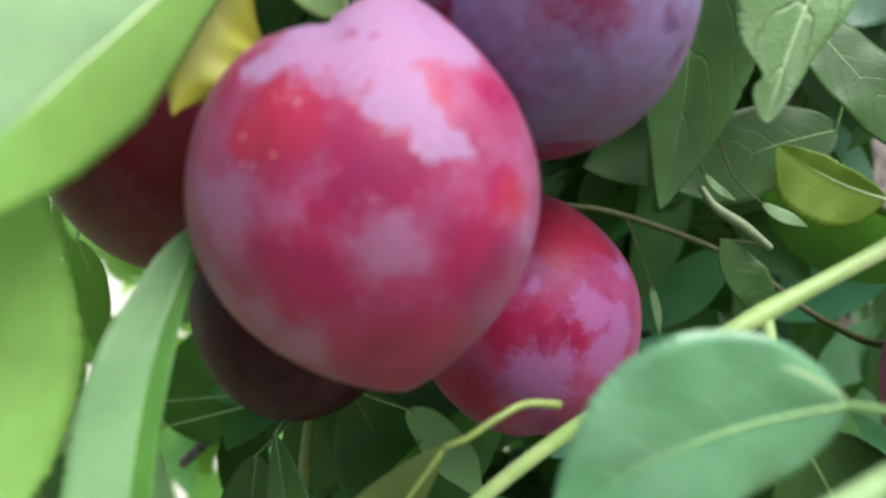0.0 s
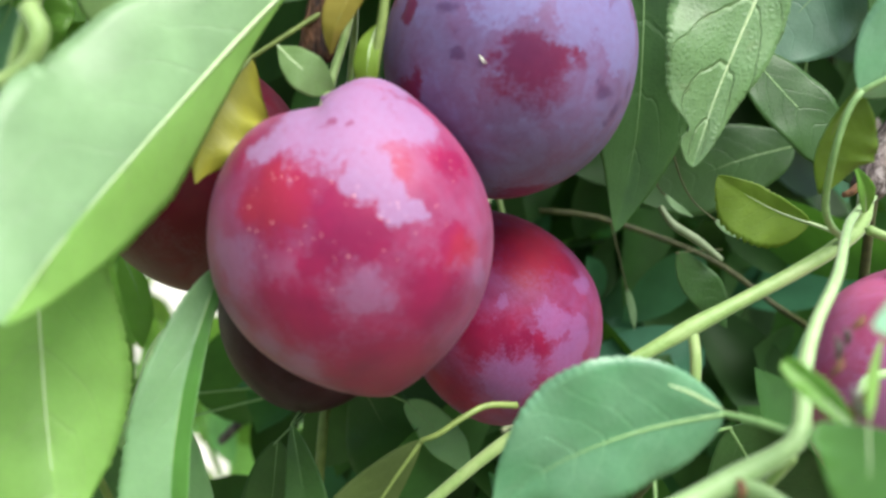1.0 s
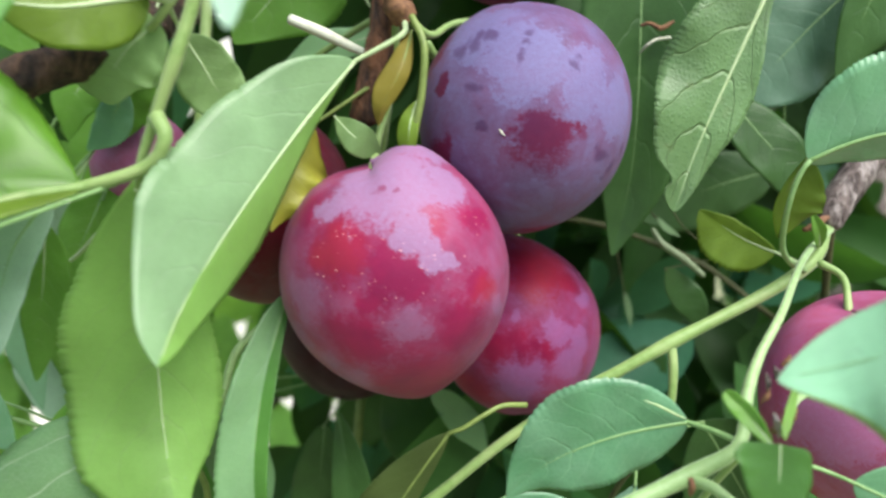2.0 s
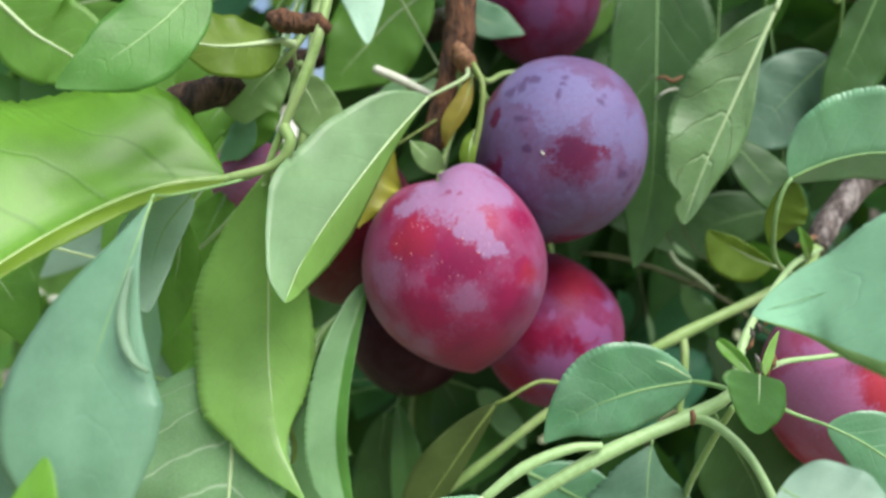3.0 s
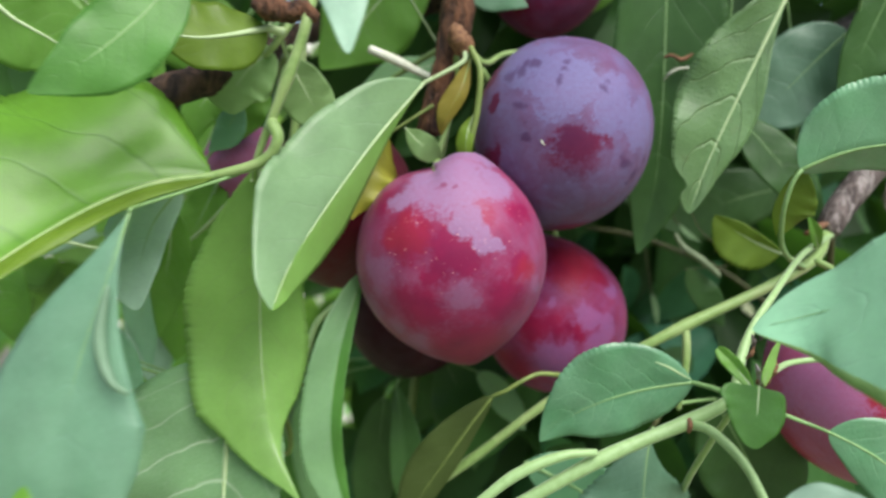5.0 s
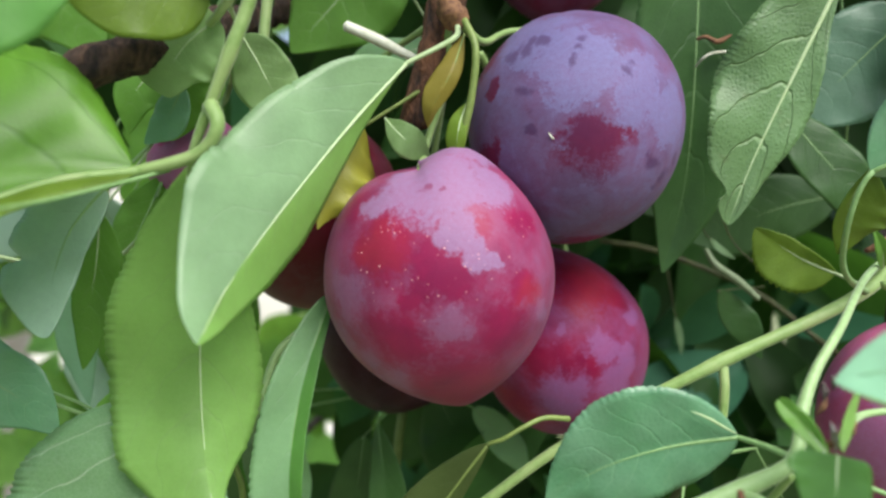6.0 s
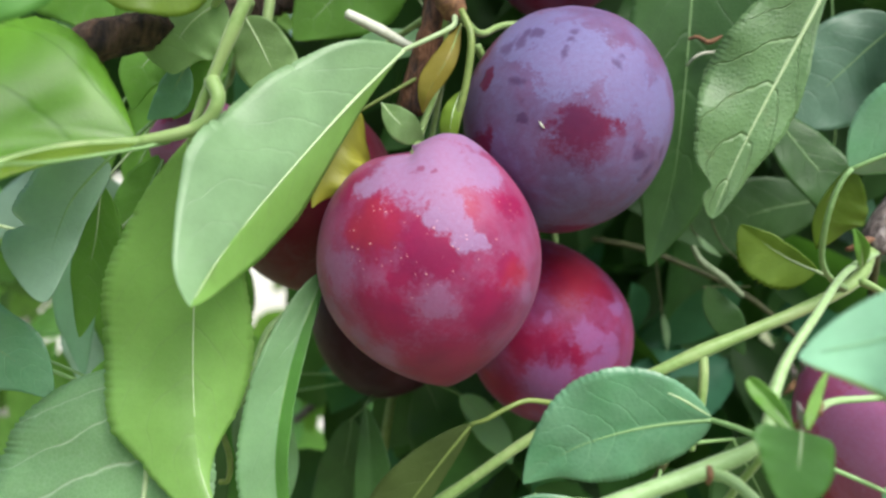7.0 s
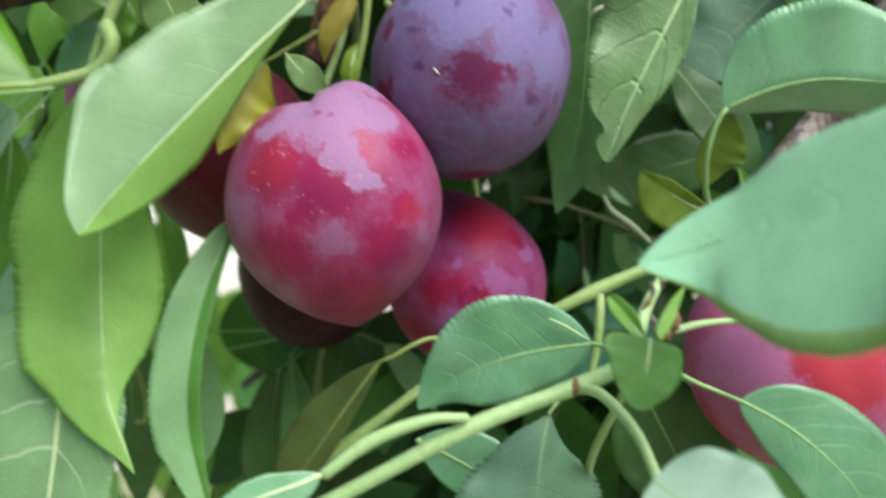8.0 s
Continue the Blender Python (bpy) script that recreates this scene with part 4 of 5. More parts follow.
tube("stem", [(0.1100, 0.1410, 1.5115), (0.1055, 0.1350, 1.5062), (0.0985, 0.1300, 1.5023), (0.0837, 0.1240, 1.4962), (0.0539, 0.1210, 1.4823), (0.0225, 0.1240, 1.4622), (-0.0014, 0.1240, 1.4433), (-0.0246, 0.1240, 1.4256), (-0.0552, 0.1260, 1.4022)], [0.00188, 0.00173, 0.00159, 0.00151, 0.00144, 0.00137, 0.00137, 0.00137, 0.00130], STEM, twig_mid, steps=60, nodes_at=((0.3, 0.25), (0.42, 0.3), (0.68, 0.2)))
tube("side_stem", [(0.0606, 0.1210, 1.4853), (0.0606, 0.1190, 1.4796), (0.0601, 0.1180, 1.4713), (0.0587, 0.1180, 1.4611)], [0.00119, 0.00118, 0.00100, 0.00084], STEM, twig_mid)
leaf(twig_mid, [(0.0945, 0.137, 1.5058), (0.0888, 0.14, 1.5082), (0.0825, 0.143, 1.512), (0.0757, 0.145, 1.5169)], 0.0036, 0.01, "olive", rib=0.0004, seed=17, teeth=16, tooth=0.09, label='small olive-green toothed leaf', peak=0.5, blunt=0.6, petiole=[(0.0990, 0.1310, 1.5034)], fold_a=30, fold_b=-8)
leaf(twig_mid, [(0.0841, 0.1040, 1.5326), (0.0933, 0.1000, 1.5373), (0.1046, 0.0960, 1.5395), (0.1244, 0.0900, 1.5379)], 0.0100, 0.0177, "blue", fold_a=-50, fold_b=8, peak=0.5, blunt=0.5, rib=0.0006, seed=18, label='blue-green leaf bent over on a curved stalk', rib_mat=RIB_DARK, petiole=[(0.0979, 0.1280, 1.5026), (0.0907, 0.1220, 1.5061), (0.0855, 0.1160, 1.5113), (0.0819, 0.1080, 1.5202), (0.0822, 0.1050, 1.5280)])
leaf(twig_mid, [(0.0863, 0.1080, 1.5336), (0.0834, 0.1100, 1.5267), (0.0822, 0.1120, 1.5203), (0.0831, 0.1140, 1.5135)], 0.0016, 0.0105, "olive", peak=0.55, rib=0.0003, seed=49, blunt=0.6, rib_mat=STEM_OLIVE, petiole=[(0.0822, 0.1050, 1.5280)])
leaf(twig_mid, [(0.0032, 0.1155, 1.4655), (-0.004, 0.117, 1.4548), (-0.0118, 0.119, 1.4422), (-0.0196, 0.121, 1.4294), (-0.0268, 0.122, 1.4158)], 0.0092, 0.004, "khaki", rib_mat=STEM_OLIVE, seed=19, label='dull olive leaf on an arching stalk', peak=0.5, rib=0.0005, petiole=[(0.0229, 0.119, 1.4709), (0.0165, 0.116, 1.472), (0.0113, 0.114, 1.4703), (0.0064, 0.114, 1.4672)])

# ---- leaves hanging from above on the right ----
shoot_right = thing("leafy_shoot", (0.0998, 0.1300, 1.6092), "hanging shoot with matt green leaves", "twig")
tube("stem", [(0.0882, 0.1700, 1.7150), (0.0946, 0.1400, 1.6431), (0.1008, 0.1320, 1.6100), (0.1082, 0.1280, 1.5882)], [0.00288, 0.00220, 0.00178, 0.00105], STEM, shoot_right, steps=30)
leaf(shoot_right, [(0.0892, 0.127, 1.587), (0.0783, 0.1255, 1.5626), (0.0705, 0.1245, 1.5453), (0.0652, 0.124, 1.5324), (0.0607, 0.1232, 1.5192)], 0.0172, 0.0078, "veined", rib=0.0008, seed=20, label='pale green leaf with strong veins and a chewed tip', bite=(0.9, 0.55), curl=-0.1, petiole=[(0.0988, 0.1310, 1.6113)], fold_a=12, fold_b=20, teeth=58, peak=0.55, blunt=0.6, wave=0.16, lag=0.12, tooth=0.035)
leaf(shoot_right, [(0.0586, 0.1500, 1.6275), (0.0588, 0.1505, 1.5869), (0.0591, 0.1510, 1.5513), (0.0571, 0.1500, 1.5246), (0.0521, 0.1485, 1.5035)], 0.0185, 0.0198, "dark", fold_a=10, fold_b=15, rib=0.0006, rib_mat=RIB_DARK, seed=21, peak=0.5, label='dark green hanging leaf', blunt=0.8, petiole=[(0.0802, 0.1460, 1.6620)])
leaf(shoot_right, [(0.1248, 0.1650, 1.5783), (0.1161, 0.1650, 1.5702), (0.1054, 0.1650, 1.5591), (0.0934, 0.1650, 1.5469)], 0.0162, 0.0158, "slate", rib=0.0004, seed=22, peak=0.5, label='round glaucous leaf', blunt=0.55, rib_mat=RIB_DARK, petiole=[(0.1136, 0.1350, 1.5940), (0.1204, 0.1500, 1.5841)])
leaf(shoot_right, [(0.1348, 0.1500, 1.6011), (0.1291, 0.1520, 1.5847), (0.1232, 0.1540, 1.5681), (0.1186, 0.1560, 1.5530)], 0.0077, 0.0135, "dark", rib=0.0004, seed=23, rib_mat=RIB_DARK, petiole=[(0.1100, 0.1300, 1.5923)])

# ---- the near leaf on the right ----
shoot_near = thing("leafy_shoot", (0.1000, -0.0220, 1.5305), "shoot with broad blue-green leaves near the lens", "twig")
tube("stem", [(0.1401, 0.1550, 1.5455), (0.1605, 0.1000, 1.5442), (0.1339, 0.0200, 1.5395), (0.1000, -0.0220, 1.5305), (0.0881, -0.0400, 1.5241)], [0.00175, 0.00139, 0.00057, 0.00040], STEM, shoot_near, steps=30)
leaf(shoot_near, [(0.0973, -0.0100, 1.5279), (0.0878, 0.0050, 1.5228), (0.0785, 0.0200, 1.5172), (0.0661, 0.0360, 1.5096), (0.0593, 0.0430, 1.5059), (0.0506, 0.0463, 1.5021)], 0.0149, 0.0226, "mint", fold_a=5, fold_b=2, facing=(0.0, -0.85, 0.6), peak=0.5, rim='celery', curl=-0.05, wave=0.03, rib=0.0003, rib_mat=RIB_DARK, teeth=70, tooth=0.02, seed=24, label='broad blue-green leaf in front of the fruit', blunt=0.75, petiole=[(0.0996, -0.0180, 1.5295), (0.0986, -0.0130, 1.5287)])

# ---- leaves low on the left ----
shoot_low = thing("leafy_shoot", (-0.0656, 0.1000, 1.4789), "leafy shoot hanging behind the long leaf", "twig")
tube("stem", [(-0.0433, 0.1350, 1.6620), (-0.0522, 0.1400, 1.6088), (-0.0572, 0.1300, 1.5447), (-0.0609, 0.1150, 1.5015), (-0.0667, 0.1050, 1.4781), (-0.0701, 0.1000, 1.4695)], [0.00144, 0.00147, 0.00141, 0.00126, 0.00092], STEM, shoot_low, steps=30)
leaf(shoot_low, [(-0.0702, 0.1000, 1.4804), (-0.0703, 0.0950, 1.4583), (-0.0707, 0.0900, 1.4386), (-0.0723, 0.0840, 1.4114)], 0.0360, 0.0174, "silver", fold_a=8, fold_b=20, blunt=0.5, rib=0.0011, seed=25, peak=0.45, label='pale leaf with white raised veins', curl=-0.1, petiole=[(-0.0693, 0.0980, 1.4699)])
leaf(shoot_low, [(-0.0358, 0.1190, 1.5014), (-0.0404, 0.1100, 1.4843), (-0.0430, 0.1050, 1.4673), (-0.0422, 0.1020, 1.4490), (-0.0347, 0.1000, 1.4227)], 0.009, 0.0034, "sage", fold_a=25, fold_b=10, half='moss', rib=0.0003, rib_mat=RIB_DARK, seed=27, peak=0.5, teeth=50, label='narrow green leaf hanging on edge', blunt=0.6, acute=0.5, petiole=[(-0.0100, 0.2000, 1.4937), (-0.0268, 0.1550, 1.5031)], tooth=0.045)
leaf(shoot_low, [(-0.0790, 0.0000, 1.4579), (-0.0815, 0.0060, 1.4627), (-0.0812, 0.0120, 1.4702), (-0.0805, 0.0168, 1.4812)], 0.0057, 0.0058, "sunny", rib=0.0003, rib_mat=RIB_DARK, seed=28, label='bright yellow-green leaf tip', blunt=0.6, petiole=[(-0.0760, 0.0400, 1.4322), (-0.0758, 0.0100, 1.4466)])
tube("side_stem", [(-0.0439, 0.1300, 1.4908), (-0.0506, 0.1250, 1.4848), (-0.0532, 0.1200, 1.4759), (-0.0556, 0.1150, 1.4667)], [0.00106, 0.00103, 0.00101, 0.00083], STEM_PALE, shoot_low)
tube("tendril", [(-0.0592, 0.1120, 1.4623), (-0.0567, 0.1120, 1.4548), (-0.0569, 0.1120, 1.4490), (-0.0591, 0.1120, 1.4481)], [0.00065, 0.00081, 0.00081, 0.00065], STEM_OLIVE, shoot_low)

# ---- short woody spur at the left ----
spur_left = thing("fruiting_spur", (-0.0696, 0.1050, 1.5584), "short dark woody spur with a bud end", "twig")
tube("woody_stem", [(-0.0063, 0.1500, 1.5931), (-0.0152, 0.1900, 1.5924), (-0.0543, 0.1900, 1.5832), (-0.0664, 0.1500, 1.5716), (-0.0698, 0.1060, 1.5586), (-0.0784, 0.0980, 1.5538), (-0.0865, 0.0940, 1.5496)], [0.00305, 0.00375, 0.00397, 0.00382, 0.00428, 0.00488, 0.00404], BARK_DARK, spur_left, lump=0.42, steps=64, sides=14, seed=9)
tube("side_stem", [(-0.0871, 0.0940, 1.5499), (-0.0913, 0.0920, 1.5503), (-0.0964, 0.0900, 1.5533), (-0.1011, 0.0880, 1.5570)], [0.00090, 0.00089, 0.00088, 0.00102], STEM_PALE, spur_left)
leaf(spur_left, [(-0.0855, 0.0945, 1.5504), (-0.0861, 0.0910, 1.5522), (-0.0877, 0.0900, 1.5531), (-0.0909, 0.0890, 1.5522)], 0.0015, 0.0018, "fresh", rib=0.0002, seed=29)

for k in range(9):
    swing, rise, far = 0.0045 * math.sin(k * 2.4), 0.0030 * math.cos(k * 1.7) - 0.0008, 0.009 + 0.0022 * (k % 3)
    tube("bud_scale", [(-0.0850, 0.0945, 1.5498), (-0.0865 - far * 0.5, 0.0935 + swing * 0.5, 1.5496 + rise * 0.8), (-0.0865 - far, 0.0925 + swing, 1.5494 + rise * 1.3)], [0.0006, 0.0008, 0.0003], STEM_PALE, spur_left, "pale scale of the bud" if k == 0 else "", steps=8, sides=6)

# ---- leaves at the upper left ----
shoot_up = thing("leafy_shoot", (-0.0521, 0.0980, 1.5688), "leafy shoot with green and blue-green leaves", "twig")
tube("stem", [(-0.0347, 0.1400, 1.6496), (-0.0428, 0.1200, 1.6012), (-0.0493, 0.1040, 1.5766), (-0.0539, 0.0980, 1.5661), (-0.0585, 0.1000, 1.5617)], [0.00184, 0.00152, 0.00141, 0.00122, 0.00092], STEM, shoot_up, steps=30)
leaf(shoot_up, [(-0.0566, 0.0940, 1.5676), (-0.0634, 0.0880, 1.5652), (-0.0703, 0.0820, 1.5636), (-0.0784, 0.0770, 1.5640)], 0.0112, 0.0087, "olive", fold_a=-20, fold_b=-10, rib=0.0009, seed=30, label='olive leaf with a pale midrib', blunt=0.6, petiole=[(-0.0536, 0.0980, 1.5673)])
leaf(shoot_up, [(-0.0685, 0.0660, 1.5748), (-0.0740, 0.0600, 1.5653), (-0.0838, 0.0540, 1.5551), (-0.0942, 0.0500, 1.5481)], 0.0085, 0.0098, "moss", rib=0.0005, seed=31, rib_mat=RIB_DARK, petiole=[(-0.0536, 0.1060, 1.5848), (-0.0684, 0.0960, 1.5929)], facing=(0, -1, -0.1))
leaf(shoot_up, [(-0.1400, 0.1100, 1.5816), (-0.1300, 0.1120, 1.5721), (-0.1213, 0.1140, 1.5672), (-0.1116, 0.1160, 1.5565)], 0.0123, 0.0139, "fresh", rib=0.0008, seed=32, petiole=[(-0.1524, 0.1000, 1.5960), (-0.1434, 0.1000, 1.5858)])
leaf(shoot_up, [(-0.0569, 0.1010, 1.5630), (-0.0624, 0.0995, 1.5585), (-0.0665, 0.0995, 1.5530), (-0.0683, 0.1010, 1.5465)], 0.0135, 0.0085, "celery", rib=0.0004, seed=33, blunt=0.55, petiole=[(-0.0539, 0.0980, 1.5661)])
leaf(shoot_up, [(-0.0552, 0.1120, 1.5615), (-0.0521, 0.1130, 1.5561), (-0.0489, 0.1140, 1.5499), (-0.0441, 0.1160, 1.5422)], 0.0074, 0.0069, "celery", rib=0.0004, seed=34, blunt=0.6, petiole=[(-0.0539, 0.0980, 1.5661)])
leaf(shoot_up, [(-0.0177, 0.1600, 1.5999), (-0.0312, 0.1600, 1.5900), (-0.0428, 0.1600, 1.5772), (-0.0544, 0.1600, 1.5644)], 0.0169, 0.0169, "fresh", rib=0.0006, seed=35, label='vivid green leaf behind the spur', petiole=[(-0.0400, 0.1250, 1.6098)])
leaf(shoot_up, [(-0.0093, 0.1750, 1.6008), (0.0001, 0.1750, 1.5938), (0.0084, 0.1750, 1.5909), (0.0168, 0.1750, 1.5880)], 0.0059, 0.0073, "blue", rib=0.0004, seed=36, petiole=[(-0.0400, 0.1250, 1.6098)])
leaf(shoot_up, [(0.0566, 0.2000, 1.6096), (0.0456, 0.2000, 1.6006), (0.0356, 0.2000, 1.5937), (0.0268, 0.2000, 1.5873)], 0.0080, 0.0080, "fresh", rib=0.0004, seed=37, petiole=[(-0.0400, 0.1250, 1.6098)])
leaf(shoot_up, [(-0.0719, 0.1250, 1.5624), (-0.0744, 0.1250, 1.5539), (-0.0760, 0.1250, 1.5454), (-0.0768, 0.1250, 1.5377)], 0.0060, 0.0121, "fresh", rib=0.0004, seed=38, petiole=[(-0.0585, 0.1000, 1.5617)])

# ---- darker leaves below the fruit ----
shoot_under = thing("leafy_shoot", (-0.0219, 0.2000, 1.4544), "shaded shoot, its leaves coloured dark for the shade", "twig")
tube("stem", [(0.0091, 0.2100, 1.5566), (-0.0086, 0.2050, 1.4910), (-0.0219, 0.2000, 1.4544), (-0.0259, 0.1950, 1.4278), (-0.0296, 0.1900, 1.3838)], [0.00188, 0.00185, 0.00160, 0.00157, 0.00132], STEM_OLIVE, shoot_under, steps=30)
# the dimness under the fruit is put into the dark skin of these leaves
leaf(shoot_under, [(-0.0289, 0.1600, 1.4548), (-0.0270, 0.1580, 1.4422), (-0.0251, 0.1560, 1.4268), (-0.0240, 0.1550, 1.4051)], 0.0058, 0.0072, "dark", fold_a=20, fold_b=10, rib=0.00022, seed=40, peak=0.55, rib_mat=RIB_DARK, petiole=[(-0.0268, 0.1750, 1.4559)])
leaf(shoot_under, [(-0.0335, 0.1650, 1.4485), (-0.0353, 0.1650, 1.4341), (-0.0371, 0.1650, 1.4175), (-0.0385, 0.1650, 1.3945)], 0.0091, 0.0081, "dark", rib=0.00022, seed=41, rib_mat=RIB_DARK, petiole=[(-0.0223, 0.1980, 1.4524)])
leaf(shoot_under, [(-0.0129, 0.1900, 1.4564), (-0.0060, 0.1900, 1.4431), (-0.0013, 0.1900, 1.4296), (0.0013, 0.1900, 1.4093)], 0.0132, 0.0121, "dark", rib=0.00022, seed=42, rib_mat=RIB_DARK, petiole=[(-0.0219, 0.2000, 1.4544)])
leaf(shoot_low, [(-0.0539, 0.1500, 1.4595), (-0.0557, 0.1500, 1.4478), (-0.0565, 0.1500, 1.4341), (-0.0592, 0.1500, 1.4125)], 0.0086, 0.0086, "sage", rib=0.0004, seed=43, rib_mat=RIB_DARK, petiole=[(-0.0556, 0.1160, 1.4673)])
leaf(shoot_low, [(-0.0613, 0.1600, 1.4613), (-0.0642, 0.1600, 1.4512), (-0.0651, 0.1600, 1.4411), (-0.0660, 0.1600, 1.4289)], 0.0059, 0.0079, "pale", rib=0.0004, seed=44, rib_mat=RIB_DARK, petiole=[(-0.0557, 0.1160, 1.4681)])
shoot_below = thing("leafy_shoot", (0.0496, 0.1100, 1.4587), "shoot with dark toothed leaves under the twigs", "twig")
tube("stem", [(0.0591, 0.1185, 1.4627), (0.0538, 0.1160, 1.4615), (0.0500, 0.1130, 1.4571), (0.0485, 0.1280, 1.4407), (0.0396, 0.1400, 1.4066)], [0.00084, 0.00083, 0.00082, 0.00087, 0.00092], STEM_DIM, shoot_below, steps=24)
leaf(shoot_below, [(0.0458, 0.1000, 1.4585), (0.0437, 0.0960, 1.4506), (0.0427, 0.0930, 1.4408), (0.0409, 0.0900, 1.4222)], 0.019, 0.0235, "slate", fold_a=-10, fold_b=-35, seed=45, teeth=24, tooth=0.07, label='dark green toothed leaf below the twig', rib_mat=RIB_DARK, blunt=0.85, peak=0.6, petiole=[(0.0497, 0.1120, 1.4574)], rib=0.0003)
leaf(shoot_below, [(0.0137, 0.1200, 1.4426), (0.0224, 0.1200, 1.4385), (0.0337, 0.1200, 1.4322), (0.0520, 0.1200, 1.4207)], 0.0084, 0.0101, "green", rib=0.0007, seed=46, rib_mat=RIB_DARK, petiole=[(0.0219, 0.1280, 1.4421)])
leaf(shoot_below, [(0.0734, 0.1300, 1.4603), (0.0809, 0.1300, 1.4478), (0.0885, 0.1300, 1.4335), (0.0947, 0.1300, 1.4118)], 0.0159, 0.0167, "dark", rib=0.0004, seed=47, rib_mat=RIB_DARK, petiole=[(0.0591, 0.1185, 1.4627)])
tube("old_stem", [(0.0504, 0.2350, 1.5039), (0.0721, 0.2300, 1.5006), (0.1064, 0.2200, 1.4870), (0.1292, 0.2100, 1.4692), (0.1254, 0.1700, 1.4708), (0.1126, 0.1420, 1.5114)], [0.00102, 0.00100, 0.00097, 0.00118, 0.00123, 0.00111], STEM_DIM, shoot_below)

# ---- smaller leaves and bits between ----
leaf(shoot_right, [(0.0839, 0.1650, 1.5047), (0.0872, 0.1650, 1.5027), (0.0909, 0.1650, 1.5012), (0.0954, 0.1650, 1.4992)], 0.0016, 0.0016, "pale", rib=0.0002, rib_mat=STEM_DIM, seed=50, petiole=[(0.0630, 0.1600, 1.5507), (0.0757, 0.1680, 1.5155)])
leaf(shoot_right, [(0.0719, 0.1700, 1.5117), (0.0741, 0.1700, 1.5093), (0.0766, 0.1700, 1.5073), (0.0800, 0.1700, 1.5053)], 0.0010, 0.0010, "pale", rib=0.0002, rib_mat=STEM_DIM, seed=74, petiole=[(0.0630, 0.1600, 1.5507), (0.0685, 0.1680, 1.5174)])
leaf(shoot_below, [(0.074, 0.165, 1.4963), (0.077, 0.165, 1.4899), (0.082, 0.165, 1.4831), (0.0879, 0.165, 1.4753)], 0.0035, 0.0065, "dark", rib=0.0002, seed=51, rib_mat=STEM_DIM, petiole=[(0.0971, 0.1900, 1.4938)])
leaf(shoot_below, [(0.0711, 0.2000, 1.4812), (0.0721, 0.2000, 1.4771), (0.0731, 0.2000, 1.4732), (0.0738, 0.2000, 1.4674)], 0.0011, 0.0014, "pale", rib=0.0002, rib_mat=STEM_DIM, seed=52, petiole=[(0.0743, 0.2290, 1.4994)])
tube("dry_flower", [(0.0580, 0.1470, 1.5674), (0.0601, 0.1460, 1.5678), (0.0631, 0.1455, 1.5665), (0.0666, 0.1460, 1.5683)], [0.00047, 0.00056, 0.00075, 0.00038], SCAR, shoot_right, "dried flower remains")
tube("tendril", [(0.0586, 0.1490, 1.5604), (0.0595, 0.1460, 1.5621), (0.0621, 0.1460, 1.5636), (0.0663, 0.1470, 1.5642)], [0.00029, 0.00038, 0.00038, 0.00038], DRY, shoot_right, steps=14, sides=6)
tube("bud", [(0.1006, 0.1350, 1.5122), (0.1022, 0.1340, 1.5130), (0.1040, 0.1340, 1.5144), (0.1089, 0.1380, 1.5152)], [0.00054, 0.00107, 0.00107, 0.00055], SCAR, twig_mid, steps=12, lump=0.4)
leaf(twig_mid, [(0.1012, 0.1270, 1.5088), (0.0990, 0.1240, 1.5132), (0.0971, 0.1230, 1.5166), (0.0957, 0.1230, 1.5191)], 0.0019, 0.0023, "fresh", fold_a=25, fold_b=25, rib=0.0003, seed=53, label='unfolding young leaf')
leaf(shoot, [(-0.1465, 0.0990, 1.5147), (-0.1353, 0.0980, 1.5042), (-0.1288, 0.0970, 1.4952), (-0.1250, 0.0960, 1.4844)], 0.0100, 0.0088, "fresh", seed=54, rib=0.0004, petiole=[(-0.0593, 0.0890, 1.5301), (-0.1000, 0.1300, 1.5050), (-0.1400, 0.1200, 1.5130)])
leaf(shoot_low, [(-0.0882, 0.1100, 1.5207), (-0.0893, 0.1100, 1.5094), (-0.0914, 0.1100, 1.4980), (-0.0935, 0.1100, 1.4834)], 0.0048, 0.0068, "fresh", rib=0.0003, seed=56, petiole=[(-0.0522, 0.1400, 1.6088), (-0.0752, 0.1250, 1.5471)])
leaf(shoot_low, [(-0.1481, 0.1200, 1.4676), (-0.1431, 0.1200, 1.4574), (-0.1466, 0.1200, 1.4436), (-0.1536, 0.1200, 1.4227)], 0.0135, 0.0101, "slate", rib=0.0003, seed=58, rib_mat=RIB_DARK, petiole=[(-0.0701, 0.1000, 1.4695), (-0.1202, 0.1300, 1.4732)])
leaf(shoot_up, [(-0.0686, 0.1180, 1.5585), (-0.0766, 0.1170, 1.5540), (-0.0820, 0.1160, 1.5481), (-0.0836, 0.1160, 1.5390)], 0.0056, 0.0066, "fresh", rib=0.0004, seed=59, petiole=[(-0.0585, 0.1000, 1.5617)])
leaf(shoot_up, [(-0.0688, 0.1120, 1.5500), (-0.0712, 0.1120, 1.5452), (-0.0736, 0.1120, 1.5411), (-0.0781, 0.1120, 1.5367)], 0.0039, 0.0046, "blue", rib=0.0003, seed=60, rib_mat=RIB_DARK, petiole=[(-0.0585, 0.1000, 1.5617)])
leaf(shoot_up, [(-0.0114, 0.1550, 1.5670), (-0.0210, 0.1550, 1.5643), (-0.0306, 0.1550, 1.5628), (-0.0402, 0.1550, 1.5579)], 0.0043, 0.0047, "sage", rib=0.0003, seed=61, petiole=[(-0.0400, 0.1250, 1.6098)])
